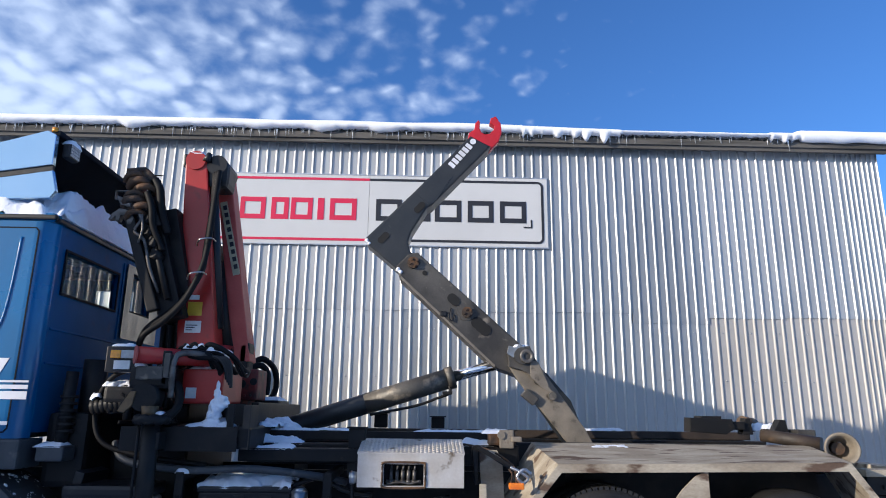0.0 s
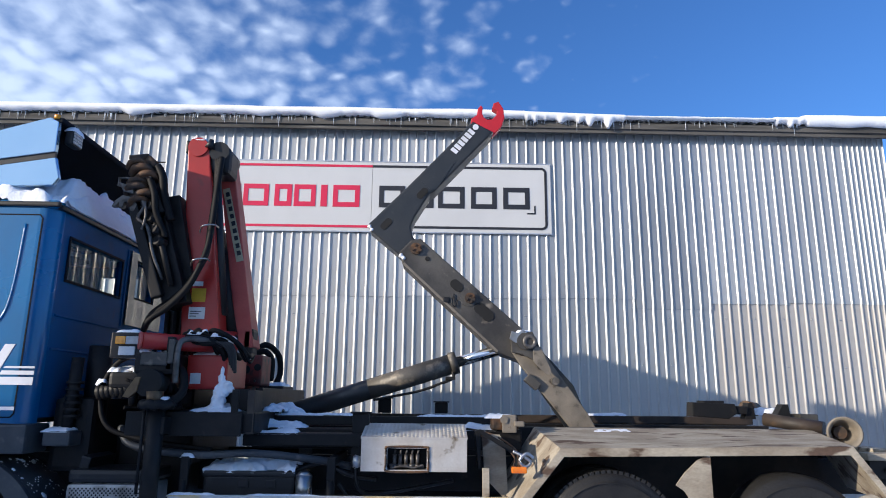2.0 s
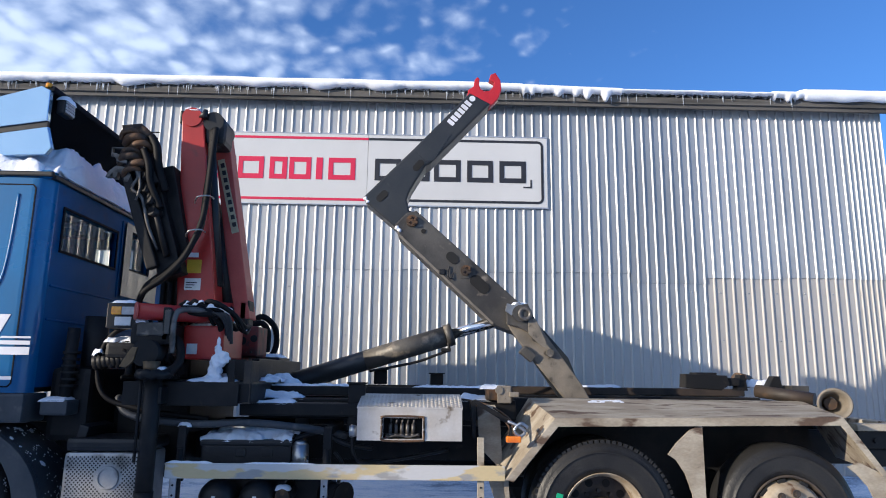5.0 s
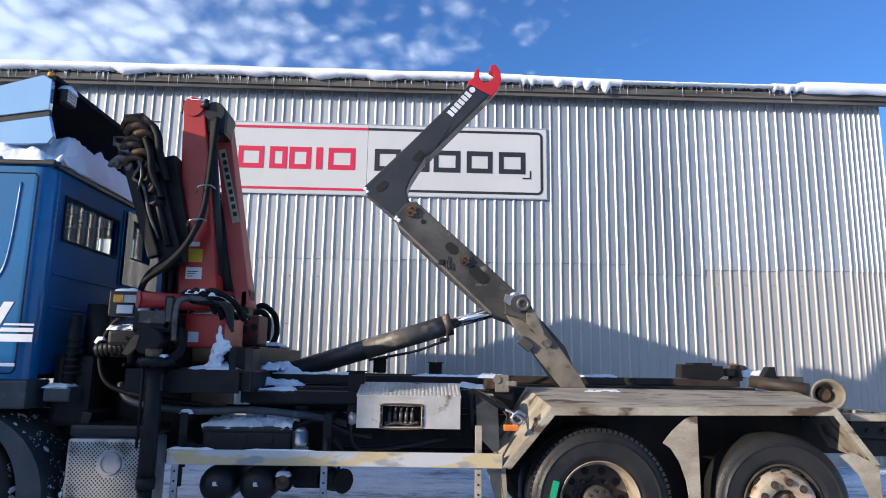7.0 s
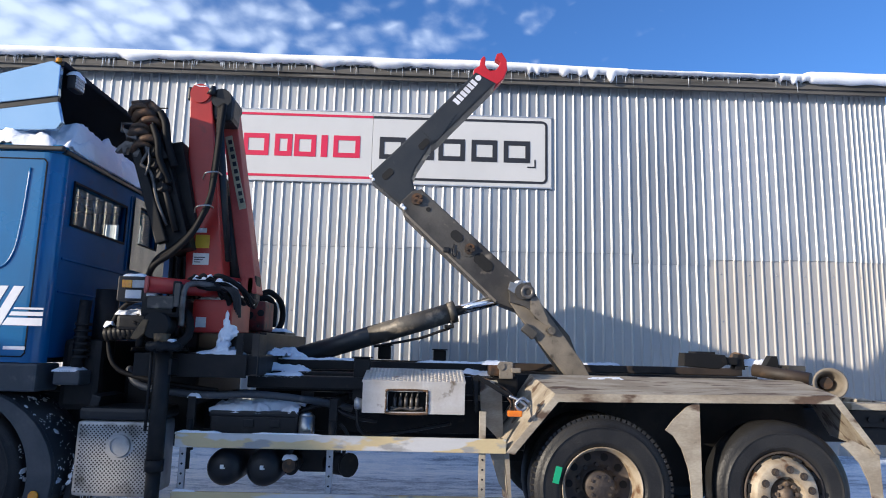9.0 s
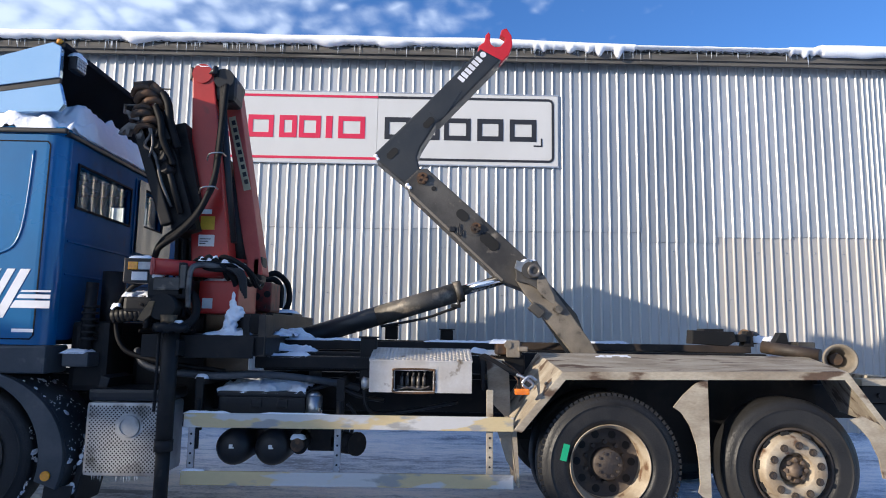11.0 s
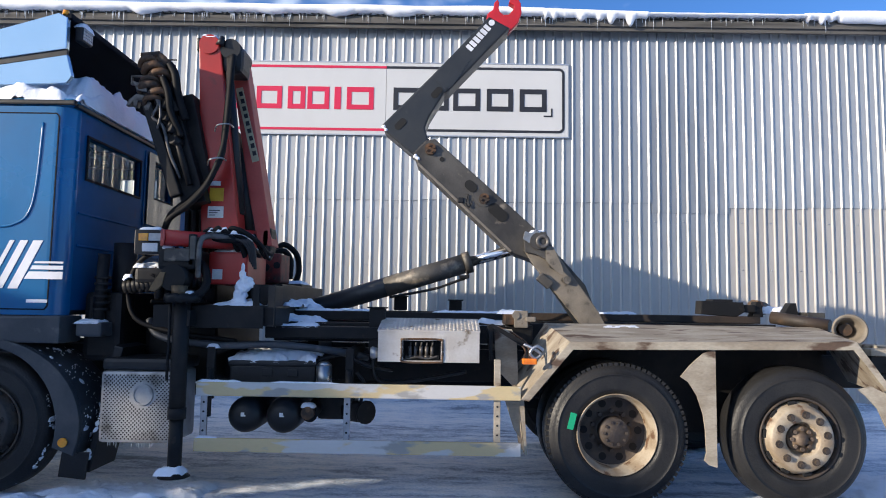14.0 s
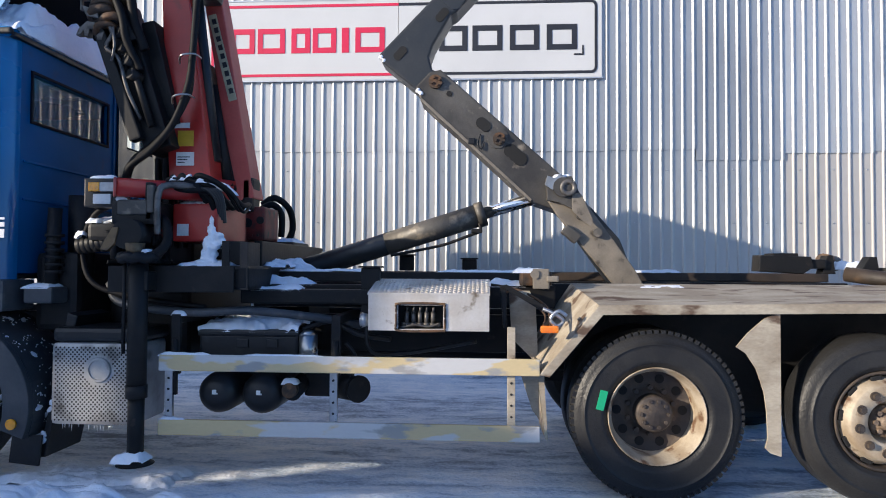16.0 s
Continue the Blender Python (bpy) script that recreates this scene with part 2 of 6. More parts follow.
# The hub is cream; this brown puts its recess's shade into the colour.
HUB_BROWN = material("brown hub steel, recess shade painted in", (0.20, 0.145, 0.10), 0.6, 0.15, (0.10, 0.07, 0.048), (0.4, 0.6), 10, 0.2, 70, 0.3)
GLOSS_BLACK = material("glossy black panel", (0.012, 0.013, 0.016), 0.16, 0, (0.02, 0.021, 0.024), scale=3, grain=0.05, bump=0.25, bump_scale=7, coat=0.6)
HOSE = material("matt black hose rubber", (0.006, 0.006, 0.0065), 0.62, 0, (0.011, 0.010, 0.010), scale=6, bump=0.1, spec=0.2)
FENDER = material("weathered grey-tan mudguard paint", (0.42, 0.365, 0.28), 0.6, 0.0, (0.29, 0.24, 0.175), (0.38, 0.60), 6, 0.28, 80, 0.4, 30, (0.45, 1.4, 1.0),
                  third=(0.11, 0.068, 0.042), third_spread=(0.56, 0.63), third_scale=7.0)
PRIMER = material("scuffed aluminium guard rail with yellowed film", (0.58, 0.57, 0.55), 0.5, 0.1, (0.62, 0.49, 0.27), (0.50, 0.53), 2.6, 0.06, 50, 0.1, 20, (0.6, 1, 1.6), third=(0.34, 0.33, 0.31), third_spread=(0.60, 0.66), third_scale=5.0)
RED = material("red crane paint", (0.44, 0.022, 0.016), 0.38, 0, (0.33, 0.018, 0.014), scale=2.2, grain=0.08, bump=0.06, coat=0.12, third=(0.12, 0.025, 0.018), third_spread=(0.62, 0.76), third_scale=5.0)
RED_GRIMY = material("grimy dark red paint", (0.20, 0.02, 0.016), 0.55, 0, (0.09, 0.016, 0.014), (0.4, 0.6), 7, grain=0.12, bump=0.1, third=(0.03, 0.022, 0.02), third_spread=(0.52, 0.62), third_scale=9.0)
RED_FADED = material("faded red boom paint", (0.50, 0.09, 0.07), 0.5, 0, (0.42, 0.06, 0.05), scale=3, bump=0.06, third=(0.2, 0.08, 0.06), third_spread=(0.66, 0.8))
HOOK_RED = material("bright red hook paint", (0.55, 0.012, 0.02), 0.4, 0, (0.48, 0.012, 0.018), scale=5, bump=0.05, coat=0.3)
CREAM = material("cream decal", (0.5, 0.46, 0.30), 0.55, 0, scale=8)
YELLOW = material("yellow decal", (0.62, 0.38, 0.03), 0.5, 0)
PAPER = material("white paper label", (0.72, 0.72, 0.70), 0.6, 0)
RUST = material("rusty greasy steel", (0.13, 0.065, 0.03), 0.65, 0.2, (0.05, 0.035, 0.025), (0.4, 0.6), 9, 0.2, 70, 0.4, third=(0.26, 0.14, 0.06), third_spread=(0.6, 0.75), third_scale=12.0)
BRASS = material("corroded brass", (0.17, 0.11, 0.055), 0.5, 0.4, (0.08, 0.052, 0.032), scale=20)
TREAD_PLATE = material("worn aluminium tread plate", (0.62, 0.60, 0.57), 0.5, 0.2, (0.50, 0.46, 0.41), (0.4, 0.65), 5, 0.1, 60, 0.1, 40, third=(0.16, 0.12, 0.08), third_spread=(0.64, 0.72), third_scale=7.0)
PERF = material("perforated stainless guard", (0.42, 0.415, 0.40), 0.42, 0.45, (0.30, 0.29, 0.275), scale=4, bump=0.05, third=(0.08, 0.07, 0.055), third_spread=(0.58, 0.74), third_scale=5.0)
# Even black that stands for the shade inside holes and openings.
DARK = material("black for holes and interiors", (0.008, 0.008, 0.008), 0.8, 0, bump=0.0)
ORANGE = material("orange lens", (0.85, 0.22, 0.01), 0.2, 0, (0.75, 0.16, 0.01), scale=12, bump=0.05, coat=0.6)
AMBER = material("amber reflector", (0.85, 0.33, 0.01), 0.2, 0, (0.7, 0.25, 0.01), scale=40, bump=0.05, coat=0.6)
GREEN_TAPE = material("green tape", (0.01, 0.36, 0.17), 0.45, 0, bump=0.05)
LAMP_GLASS = material("lamp lens", (0.45, 0.45, 0.43), 0.15, 0, scale=30, coat=0.5)
PLASTER = material("grey rendered wall", (0.4, 0.39, 0.37), 0.9, 0, scale=1)
SEAT = material("dark cab trim", (0.04, 0.04, 0.045), 0.8, 0)


def glass_material():
    m = bpy.data.materials.new("tinted cab glass")
    m.use_nodes = True
    b = m.node_tree.nodes["Principled BSDF"]
    b.inputs["Base Color"].default_value = (0.75, 0.82, 0.80, 1)
    b.inputs["Transmission Weight"].default_value, b.inputs["Roughness"].default_value, b.inputs["IOR"].default_value = 1.0, 0.01, 1.2
    return m


GLASS = glass_material()

# ---- mesh helpers ----


def box(bm, x0, x1, y0, y1, z0, z1, bevel=0.0, turn=None):
    r = bmesh.ops.create_cube(bm, size=1.0)
    vs = r["verts"]
    bmesh.ops.scale(bm, vec=(abs(x1 - x0), abs(y1 - y0), abs(z1 - z0)), verts=vs)
    if bevel:
        es = list({e for v in vs for e in v.link_edges})
        r = bmesh.ops.bevel(bm, geom=es, offset=bevel, segments=2, affect="EDGES", profile=0.6)
        vs = list({v for f in r["faces"] for v in f.verts} | {v for v in vs if v.is_valid})
    m = Matrix.Translation(((x0 + x1) / 2, (y0 + y1) / 2, (z0 + z1) / 2))
    if turn:
        m = m @ turn
    bmesh.ops.transform(bm, matrix=m, verts=vs)
    return bm


def rod(bm, p, q, r, r2=None, segs=16, smooth=True):
    p, q = Vector(p), Vector(q)
    d = q - p
    m = Matrix.Translation((p + q) / 2) @ d.to_track_quat("Z", "Y").to_matrix().to_4x4()
    res = bmesh.ops.create_cone(bm, cap_ends=True, segments=segs, radius1=r, radius2=r if r2 is None else r2, depth=d.length, matrix=m)
    if smooth:
        for f in {f for v in res["verts"] for f in v.link_faces}:
            f.smooth = len(f.verts) == 4
    return bm


def prism(bm, outline, y0, y1, bevel=0.0):
    """An outline of (x, z) points, pushed through from y0 to y1."""
    a = [bm.verts.new((x, y0, z)) for x, z in outline]
    b = [bm.verts.new((x, y1, z)) for x, z in outline]
    k = len(a)
    faces = [bm.faces.new(a), bm.faces.new(b[::-1])]
    for i in range(k):
        faces.append(bm.faces.new((a[i], b[i], b[(i + 1) % k], a[(i + 1) % k])))
    bmesh.ops.recalc_face_normals(bm, faces=faces)
    if bevel:
        es = list({e for f in faces[:2] for e in f.edges})
        bmesh.ops.bevel(bm, geom=es, offset=bevel, segments=2, affect="EDGES", profile=0.6)
    return bm


def hose(bm, pts, r, segs=8, steps=7):
    """A round hose through the points, smoothed."""
    ps = [Vector(p) for p in pts]
    path = []
    for i in range(len(ps) - 1):
        a, b, c, d = ps[max(i - 1, 0)], ps[i], ps[i + 1], ps[min(i + 2, len(ps) - 1)]
        for s in range(steps):
            t = s / steps
            path.append(0.5 * (2 * b + (c - a) * t + (2 * a - 5 * b + 4 * c - d) * t * t + (3 * b - a - 3 * c + d) * t ** 3))
    path.append(ps[-1])
    rings = []
    for i, p in enumerate(path):
        d = (path[min(i + 1, len(path) - 1)] - path[max(i - 1, 0)]).normalized()
        q = d.to_track_quat("Z", "Y")
        rings.append([bm.verts.new(p + q @ Vector((r * math.cos(2 * math.pi * k / segs), r * math.sin(2 * math.pi * k / segs), 0))) for k in range(segs)])
    for a, b in zip(rings, rings[1:]):
        for k in range(segs):
            f = bm.faces.new((a[k], a[(k + 1) % segs], b[(k + 1) % segs], b[k]))
            f.smooth = True
    bm.faces.new(rings[0][::-1]), bm.faces.new(rings[-1])
    return bm


def lathe(bm, profile, cx, cz, segs=48, smooth=True, close=False, caps=True):
    """A profile of (radius, y) turned round the line along y through (cx, cz)."""
    rings = []
    for r, y in profile:
        rings.append([bm.verts.new((cx + r * math.cos(2 * math.pi * k / segs), y, cz + r * math.sin(2 * math.pi * k / segs))) for k in range(segs)])
    pairs = list(zip(rings, rings[1:])) + ([(rings[-1], rings[0])] if close else [])
    faces = []
    for a, b in pairs:
        for k in range(segs):
            f = bm.faces.new((a[k], b[k], b[(k + 1) % segs], a[(k + 1) % segs]))
            f.smooth = smooth
            faces.append(f)
    if not close and caps:
        if profile[0][0] > 0:
            faces.append(bm.faces.new(rings[0]))
        if profile[-1][0] > 0:
            faces.append(bm.faces.new(rings[-1][::-1]))
    bmesh.ops.recalc_face_normals(bm, faces=faces)
    return bm


def lump(bm, x0, x1, y0, y1, z, h, seed=0, nx=0, ny=0, ragged=0.3, slope=(0, 0), peak=False):
    """A lump of snow on a flat or sloping top, with a ragged outline, thin at its rim."""
    nx = max(10, min(70, int((x1 - x0) / 0.011)))
    ny = max(4, min(70, int((y1 - y0) / 0.011)))
    grid, field = [], []
    for i in range(nx + 1):
        row, frow = [], []
        for j in range(ny + 1):
            u, v = i / nx, j / ny
            x, y = x0 + (x1 - x0) * u, y0 + (y1 - y0) * v
            du, dv = min(u, 1 - u) * (x1 - x0), min(v, 1 - v) * (y1 - y0)
            rim = min(1.0, min(du / (0.16 * (x1 - x0)), dv / (0.22 * (y1 - y0))))
            k = noise.noise(Vector((x * 6 + seed * 7.3, y * 6, seed * 1.7))) * ragged * 1.5
            k += noise.noise(Vector((x * 19 + seed * 3.1, y * 19, seed + 4))) * ragged * 0.7
            f = 0.95 * rim - 0.12 + k * (0.55 + 0.45 * rim)
            if peak:
                r = math.hypot((u - 0.5) * 2, (v - 0.5) * 2)
                f = (1 - r) * 1.1 + k * 0.5 - 0.02
                f = max(f, 0.0) ** 1.3 + (0.12 if r < 0.95 and f > 0 else 0)
            calm = min(1.0, 0.06 / h)
            fine = 1 + calm * 0.10 * noise.noise(Vector((x * 45, y * 45, seed))) + calm * 0.22 * noise.noise(Vector((x * 22, y * 22, seed + 9)))
            hh = h * min(1.15, max(0.0, f)) ** 0.6 * fine
            row.append(bm.verts.new((x, y, z + slope[0] * (x - x0) + slope[1] * (y - y0) + (hh if f > 0 else -0.006))))
            frow.append(f)
        grid.append(row), field.append(frow)
    for i in range(nx):
        for j in range(ny):
            if max(field[i][j], field[i + 1][j], field[i + 1][j + 1], field[i][j + 1]) > 0:
                f = bm.faces.new((grid[i][j], grid[i + 1][j], grid[i + 1][j + 1], grid[i][j + 1]))
                f.smooth = True
    bmesh.ops.delete(bm, geom=[v for v in bm.verts if not v.link_faces], context="VERTS")
    return bm


ORIGIN = {}


def thing(name, at, label, category, group="", kind=""):
    ob = new(name)
    ob.location = at
    ORIGIN[ob.name] = Vector(at)
    return tagged(ob, label, category, group, kind)


def part(name, bm, mat, parent, label=""):
    """Links a bmesh, built where it stands, as one mesh object under a thing or a part."""
    me = bpy.data.meshes.new(name)
    base = ORIGIN[parent.name]
    bmesh.ops.translate(bm, vec=-base, verts=bm.verts)
    bm.to_mesh(me)
    bm.free()
    me.materials.append(mat)
    ob = new(name, me)
    ob.parent = parent
    ORIGIN[ob.name] = base
    return tagged(ob, label)


def solid(name, bm, mat, label, category, group="", kind="", at=None):
    """Links a bmesh as a thing of its own."""
    me = bpy.data.meshes.new(name)
    if at is None:
        xs = [v.co for v in bm.verts]
        at = Vector((sum(c.x for c in xs) / len(xs), sum(c.y for c in xs) / len(xs), min(c.z for c in xs)))
    bmesh.ops.translate(bm, vec=-Vector(at), verts=bm.verts)
    bm.to_mesh(me)
    bm.free()
    me.materials.append(mat)
    ob = new(name, me)
    ob.location = at
    ORIGIN[ob.name] = Vector(at)
    return tagged(ob, label, category, group, kind)


B = bmesh.new


def pieces(name, bm, mat, parent, label=""):
    """Links every loose piece of a bmesh as a part of its own."""
    bm.faces.index_update()
    left = set(bm.faces)
    while left:
        todo, island = [min(left, key=lambda f: f.index)], set()
        while todo:
            f = todo.pop()
            if f in island:
                continue
            island.add(f)
            todo += [g for e in f.edges for g in e.link_faces if g not in island]
        left -= island
        one, made = bmesh.new(), {}
        for f in sorted(island, key=lambda f: f.index):
            for v in f.verts:
                if v not in made:
                    made[v] = one.verts.new(v.co)
            g = one.faces.new([made[v] for v in f.verts])
            g.smooth = f.smooth
        part(name, one, mat, parent, label)
    bm.free()



# ---- ground ----
def ground_height(x, y):
    near = max(0.0, 1 - max(abs(x) / 14, abs(y - 5) / 8))
    h = 0.02 * noise.noise(Vector((x * 0.7, y * 2.2, 0))) + 0.012 * noise.noise(Vector((x * 2.6, y * 6.0, 3)))
    h += 0.011 * noise.noise(Vector((x * 7, y * 10, 8))) + 0.006 * noise.noise(Vector((x * 17, y * 19, 1)))
    h += 0.045 * max(0.0, noise.noise(Vector((x * 1.1, y * 2.4, 21)))) ** 1.5 if y < 4.9 else 0.0
    if y < 5.4:
        edge = min(1.0, (5.4 - y) / 0.5)
        h += edge * (0.030 * max(0.0, noise.noise(Vector((x * 4, y * 6, 31)))) + 0.018 * max(0.0, noise.noise(Vector((x * 13, y * 15, 37)))))
    bank = max(0.0, min(1.0, (y - 9.2) / 0.7)) if 7 < y < 10.4 else 0.0
    rut = math.exp(-((y - 4.45 - 0.05 * x) / 0.16) ** 2) * 0.02
    return (h - 0.012 + rut * noise.noise(Vector((x * 1.5, 2, 2)))) * min(1, near * 3) + bank * (0.13 + 0.06 * noise.noise(Vector((x * 1.3, 0, 5))))


def make_ground():
    xs = [-1500, -400, -120, -50, -25, -15, -10] + [-8 + i * 0.05 for i in range(341)] + [12, 18, 30, 60, 150, 400, 1500]
    ys = [-1500, -400, -120, -40, -15, -6, -2, 0.5] + [1.5 + i * 0.04 for i in range(226)] + [12, 20, 40, 100, 300, 800, 1500]
    bm = B()
    grid = [[bm.verts.new((x, y, ground_height(x, y))) for y in ys] for x in xs]
    for i in range(len(xs) - 1):
        for j in range(len(ys) - 1):
            f = bm.faces.new((grid[i][j], grid[i + 1][j], grid[i + 1][j + 1], grid[i][j + 1]))
            f.smooth = True
    solid("ground", bm, GROUND, "yard of packed snow and grey ice with tyre tracks", "ground", kind="structure", at=(0, 0, 0))


make_ground()

# ---- the hall behind the truck ----
WALL_Y, WALL_RIGHT, WALL_LEFT, WALL_TOP = 8.86, 6.5, -9.1, 5.38
PITCH = 0.13

bm = B()
box(bm, WALL_LEFT - 6, WALL_RIGHT, WALL_Y + 0.03, WALL_Y + 0.28, -0.05, WALL_TOP)
wall = solid("wall_north", bm, FIBRE, "hall wall clad in ribbed galvanised metal sheets", "wall", kind="structure", at=(0, WALL_Y, 0))
bm = B()
box(bm, WALL_RIGHT - 0.25, WALL_RIGHT, WALL_Y + 0.285, 24, -0.05, WALL_TOP)
wall_east = solid("wall_east", bm, GALV_DIMMED, "end wall of the metal-clad hall", "wall", kind="structure")


def sheet_mesh(name, ribs, z0, z1):
    """A ribbed sheet with its left edge at x = 0: flat pans and narrow tapered ribs, with thickness."""
    prof = []
    for i in range(ribs):
        x = i * PITCH
        prof += [(x, 0), (x + 0.084, 0), (x + 0.090, -0.004), (x + 0.096, -0.014), (x + 0.102, -0.018), (x + 0.112, -0.018), (x + 0.118, -0.014), (x + 0.124, -0.004), (x + 0.129, 0)]
    prof.append((ribs * PITCH, 0))
    bm = B()
    zs = [z0, (z0 + z1) / 2, z1]
    front = [[bm.verts.new((x, y, z)) for x, y in prof] for z in zs]
    for a, b in zip(front, front[1:]):
        for k in range(len(prof) - 1):
            f = bm.faces.new((a[k], a[k + 1], b[k + 1], b[k]))
            f.smooth = k % 9 != 0
    # the cut edge has corners of its own, so that the shading of the front does not bend round it
    low, edge = [[bm.verts.new((x, y + d, z0)) for x, y in prof] for d in (0.0045, 0.0)]
    for k in range(len(prof) - 1):
        bm.faces.new((low[k], low[k + 1], edge[k + 1], edge[k]))
    me = bpy.data.meshes.new(name)
    bm.to_mesh(me)
    bm.free()
    return me


SHEET_RIBS = 8
SHEET_W = SHEET_RIBS * PITCH


def make_sheets():
    up, low = {}, {}
    for mat in (GALV_DIMMED, GALV_BRIGHT, GALV_WARM):
        low[mat] = sheet_mesh("sheet", SHEET_RIBS, 0.02, 2.95)
        low[mat].materials.append(mat)
        up[mat] = sheet_mesh("sheet", SHEET_RIBS, 0.0, 2.55)
        up[mat].materials.append(mat)
    x, i = 3.83 + 3 * SHEET_W, 0
    while x > WALL_LEFT - 2:
        x -= SHEET_W
        wide = min(1.0, (WALL_RIGHT - x) / SHEET_W)
        seam = 2.87 if x > 3.8 else 2.77 if x > 1.8 else 2.905
        seam += 0.012 * math.sin(i * 2.3)
        # Middle columns take the darker tone, which stands for a dark reflection.
        a = new("sheet", low[GALV_WARM if x > 3.8 else GALV_DIMMED if x > -0.4 else GALV_BRIGHT])
        a.location, a.scale = (x, 0, 0), (wide, 1, 1)
        b = new("sheet", up[GALV_BRIGHT if x > 3.8 or x < 0.6 else GALV_DIMMED])
        b.location, b.scale = (x, -0.012, seam), (wide, 1, (5.34 - seam) / 2.55)
        a.parent = b.parent = wall
        i += 1


bm = B()
for z in (0.7, 1.35, 2.02, 2.66, 2.98, 3.16, 3.72, 4.35, 4.98):
    for i in range(-56, 51):
        if (i * 7 + int(z * 10)) % 3 == 0:
            x = i * PITCH + 3.83 + 0.043
            if x < WALL_RIGHT - 0.05:
                rod(bm, (x, WALL_Y - 0.002, z), (x, WALL_Y - 0.013, z), 0.008, 0.006, 6)
screws = bm

# ---- roof edge ----
EAVE_Y = 8.64
bm = B()
# corrugated roof sheets, wavy at the edge, sloping up from the eave
wave = []
n_wave = 330
for i in range(n_wave + 1):
    x = WALL_LEFT - 5 + i * (WALL_RIGHT + 0.12 - WALL_LEFT + 5) / n_wave
    wave.append((x, 0.026 * math.sin(x * 2 * math.pi / 0.177)))
rows = []
for y, z in ((EAVE_Y, 5.425), (12.0, 6.11), (16.5, 7.01)):
    rows.append(([bm.verts.new((x, y, z + w)) for x, w in wave], [bm.verts.new((x, y, z + w - 0.012)) for x, w in wave]))
for (a, a2), (b, b2) in zip(rows, rows[1:]):
    for k in range(n_wave):
        bm.faces.new((a[k], a[k + 1], b[k + 1], b[k])), bm.faces.new((a2[k], b2[k], b2[k + 1], a2[k + 1]))
for k in range(n_wave):
    bm.faces.new((rows[0][1][k], rows[0][1][k + 1], rows[0][0][k + 1], rows[0][0][k]))
roof = solid("roof", bm, FIBRE, "corrugated fibre cement roof edge with icicles", "roof", kind="structure", at=(0, EAVE_Y, 5.2))
bm = B()
box(bm, WALL_LEFT - 6, WALL_RIGHT + 0.05, EAVE_Y + 0.05, EAVE_Y + 0.09, 5.245, 5.395, 0.006)
box(bm, WALL_LEFT - 6, WALL_RIGHT + 0.02, EAVE_Y + 0.092, WALL_Y + 0.02, 5.31, 5.337)
box(bm, WALL_LEFT - 6, WALL_RIGHT + 0.04, EAVE_Y + 0.02, EAVE_Y + 0.048, 5.30, 5.392, 0.004)
fascia = solid("fascia", bm, TIMBER, "weathered dark timber fascia under the eave", "fascia", kind="structure")


def roof_snow(x):
    """Thickness of the snow over the eave, and how far its lip hangs down."""
    if x < 1.3:
        t = 0.125 + 0.015 * noise.noise(Vector((x * 1.2, 0, 0)))
        hang = 0.012 + 0.09 * max(0.0, noise.noise(Vector((x * 2.3, 3, 0)))) + 0.018 * noise.noise(Vector((x * 7, 3, 0)))
    elif x < 2.7:
        t = 0.11 - 0.03 * (x - 1.3)
        hang = 0.03 + 0.17 * max(0.0, noise.noise(Vector((x * 7.5, 5, 0)))) ** 0.8
    elif x < 4.85:
        t, hang = 0.03 + 0.012 * noise.noise(Vector((x * 5, 1, 0))), 0.012 + 0.03 * max(0.0, noise.noise(Vector((x * 8, 5, 0))))
    else:
        t = 0.13 + 0.01 * noise.noise(Vector((x * 2, 0, 0)))
        hang = 0.06 + 0.03 * noise.noise(Vector((x * 3, 9, 0)))
        if x < 5.3:
            hang = 0.02 + 0.14 * max(0.0, noise.noise(Vector((x * 9, 2, 0))))
            t = 0.08
    return t, hang


bm = B()
strips = []
n_snow = 900
for i in range(n_snow + 1):
    x = WALL_LEFT - 4.5 + i * (WALL_RIGHT + 0.2 - WALL_LEFT + 4.5) / n_snow
    t, hang = roof_snow(x)
    t *= 0.9
    y0 = EAVE_Y - 0.05
    base = 5.445 if 2.7 < x < 4.85 else 5.435
    strips.append([bm.verts.new((x, y, z)) for y, z in (
        (y0 + 0.10, base - 0.01), (y0 + 0.06, base - hang), (y0 + 0.01, base - hang * 0.95), (y0 - 0.03, base - hang * 0.3 + t * 0.15),
        (y0 - 0.025, base + t * 0.6), (y0 + 0.03, base + t * 0.93), (y0 + 0.14, base + t + 0.03), (y0 + 3.6, base + t + 0.72), (y0 + 8, base + t + 1.6))])
for a, b in zip(strips, strips[1:]):
    for k in range(8):
        f = bm.faces.new((a[k], a[k + 1], b[k + 1], b[k]))
        f.smooth = True
bm.faces.new(strips[0]), bm.faces.new(strips[-1][::-1])
snow_on_roof = solid("roof_snow", bm, SNOW, "thick white snow overhanging the hall's eave", "snow", kind="structure")

rnd = random.Random(4)
bm = B()
for i in range(190):
    x = rnd.uniform(-8, 1.6) if i < 150 else rnd.uniform(1.6, 5.2)
    ln = rnd.choice((0.04, 0.05, 0.07, 0.10, 0.15)) * rnd.uniform(0.7, 1.1)
    z = 5.41 if 2.7 < x < 4.9 else 5.39
    rod(bm, (x, EAVE_Y + 0.005, z + 0.02), (x, EAVE_Y + 0.005, z - ln), 0.0055, 0.001, 6)
tagged(part("icicle", bm, ICE, roof, "short clear icicles under the snow"), kind="stuff")

tagged(part("screw", screws, SEAL, wall), kind="stuff")

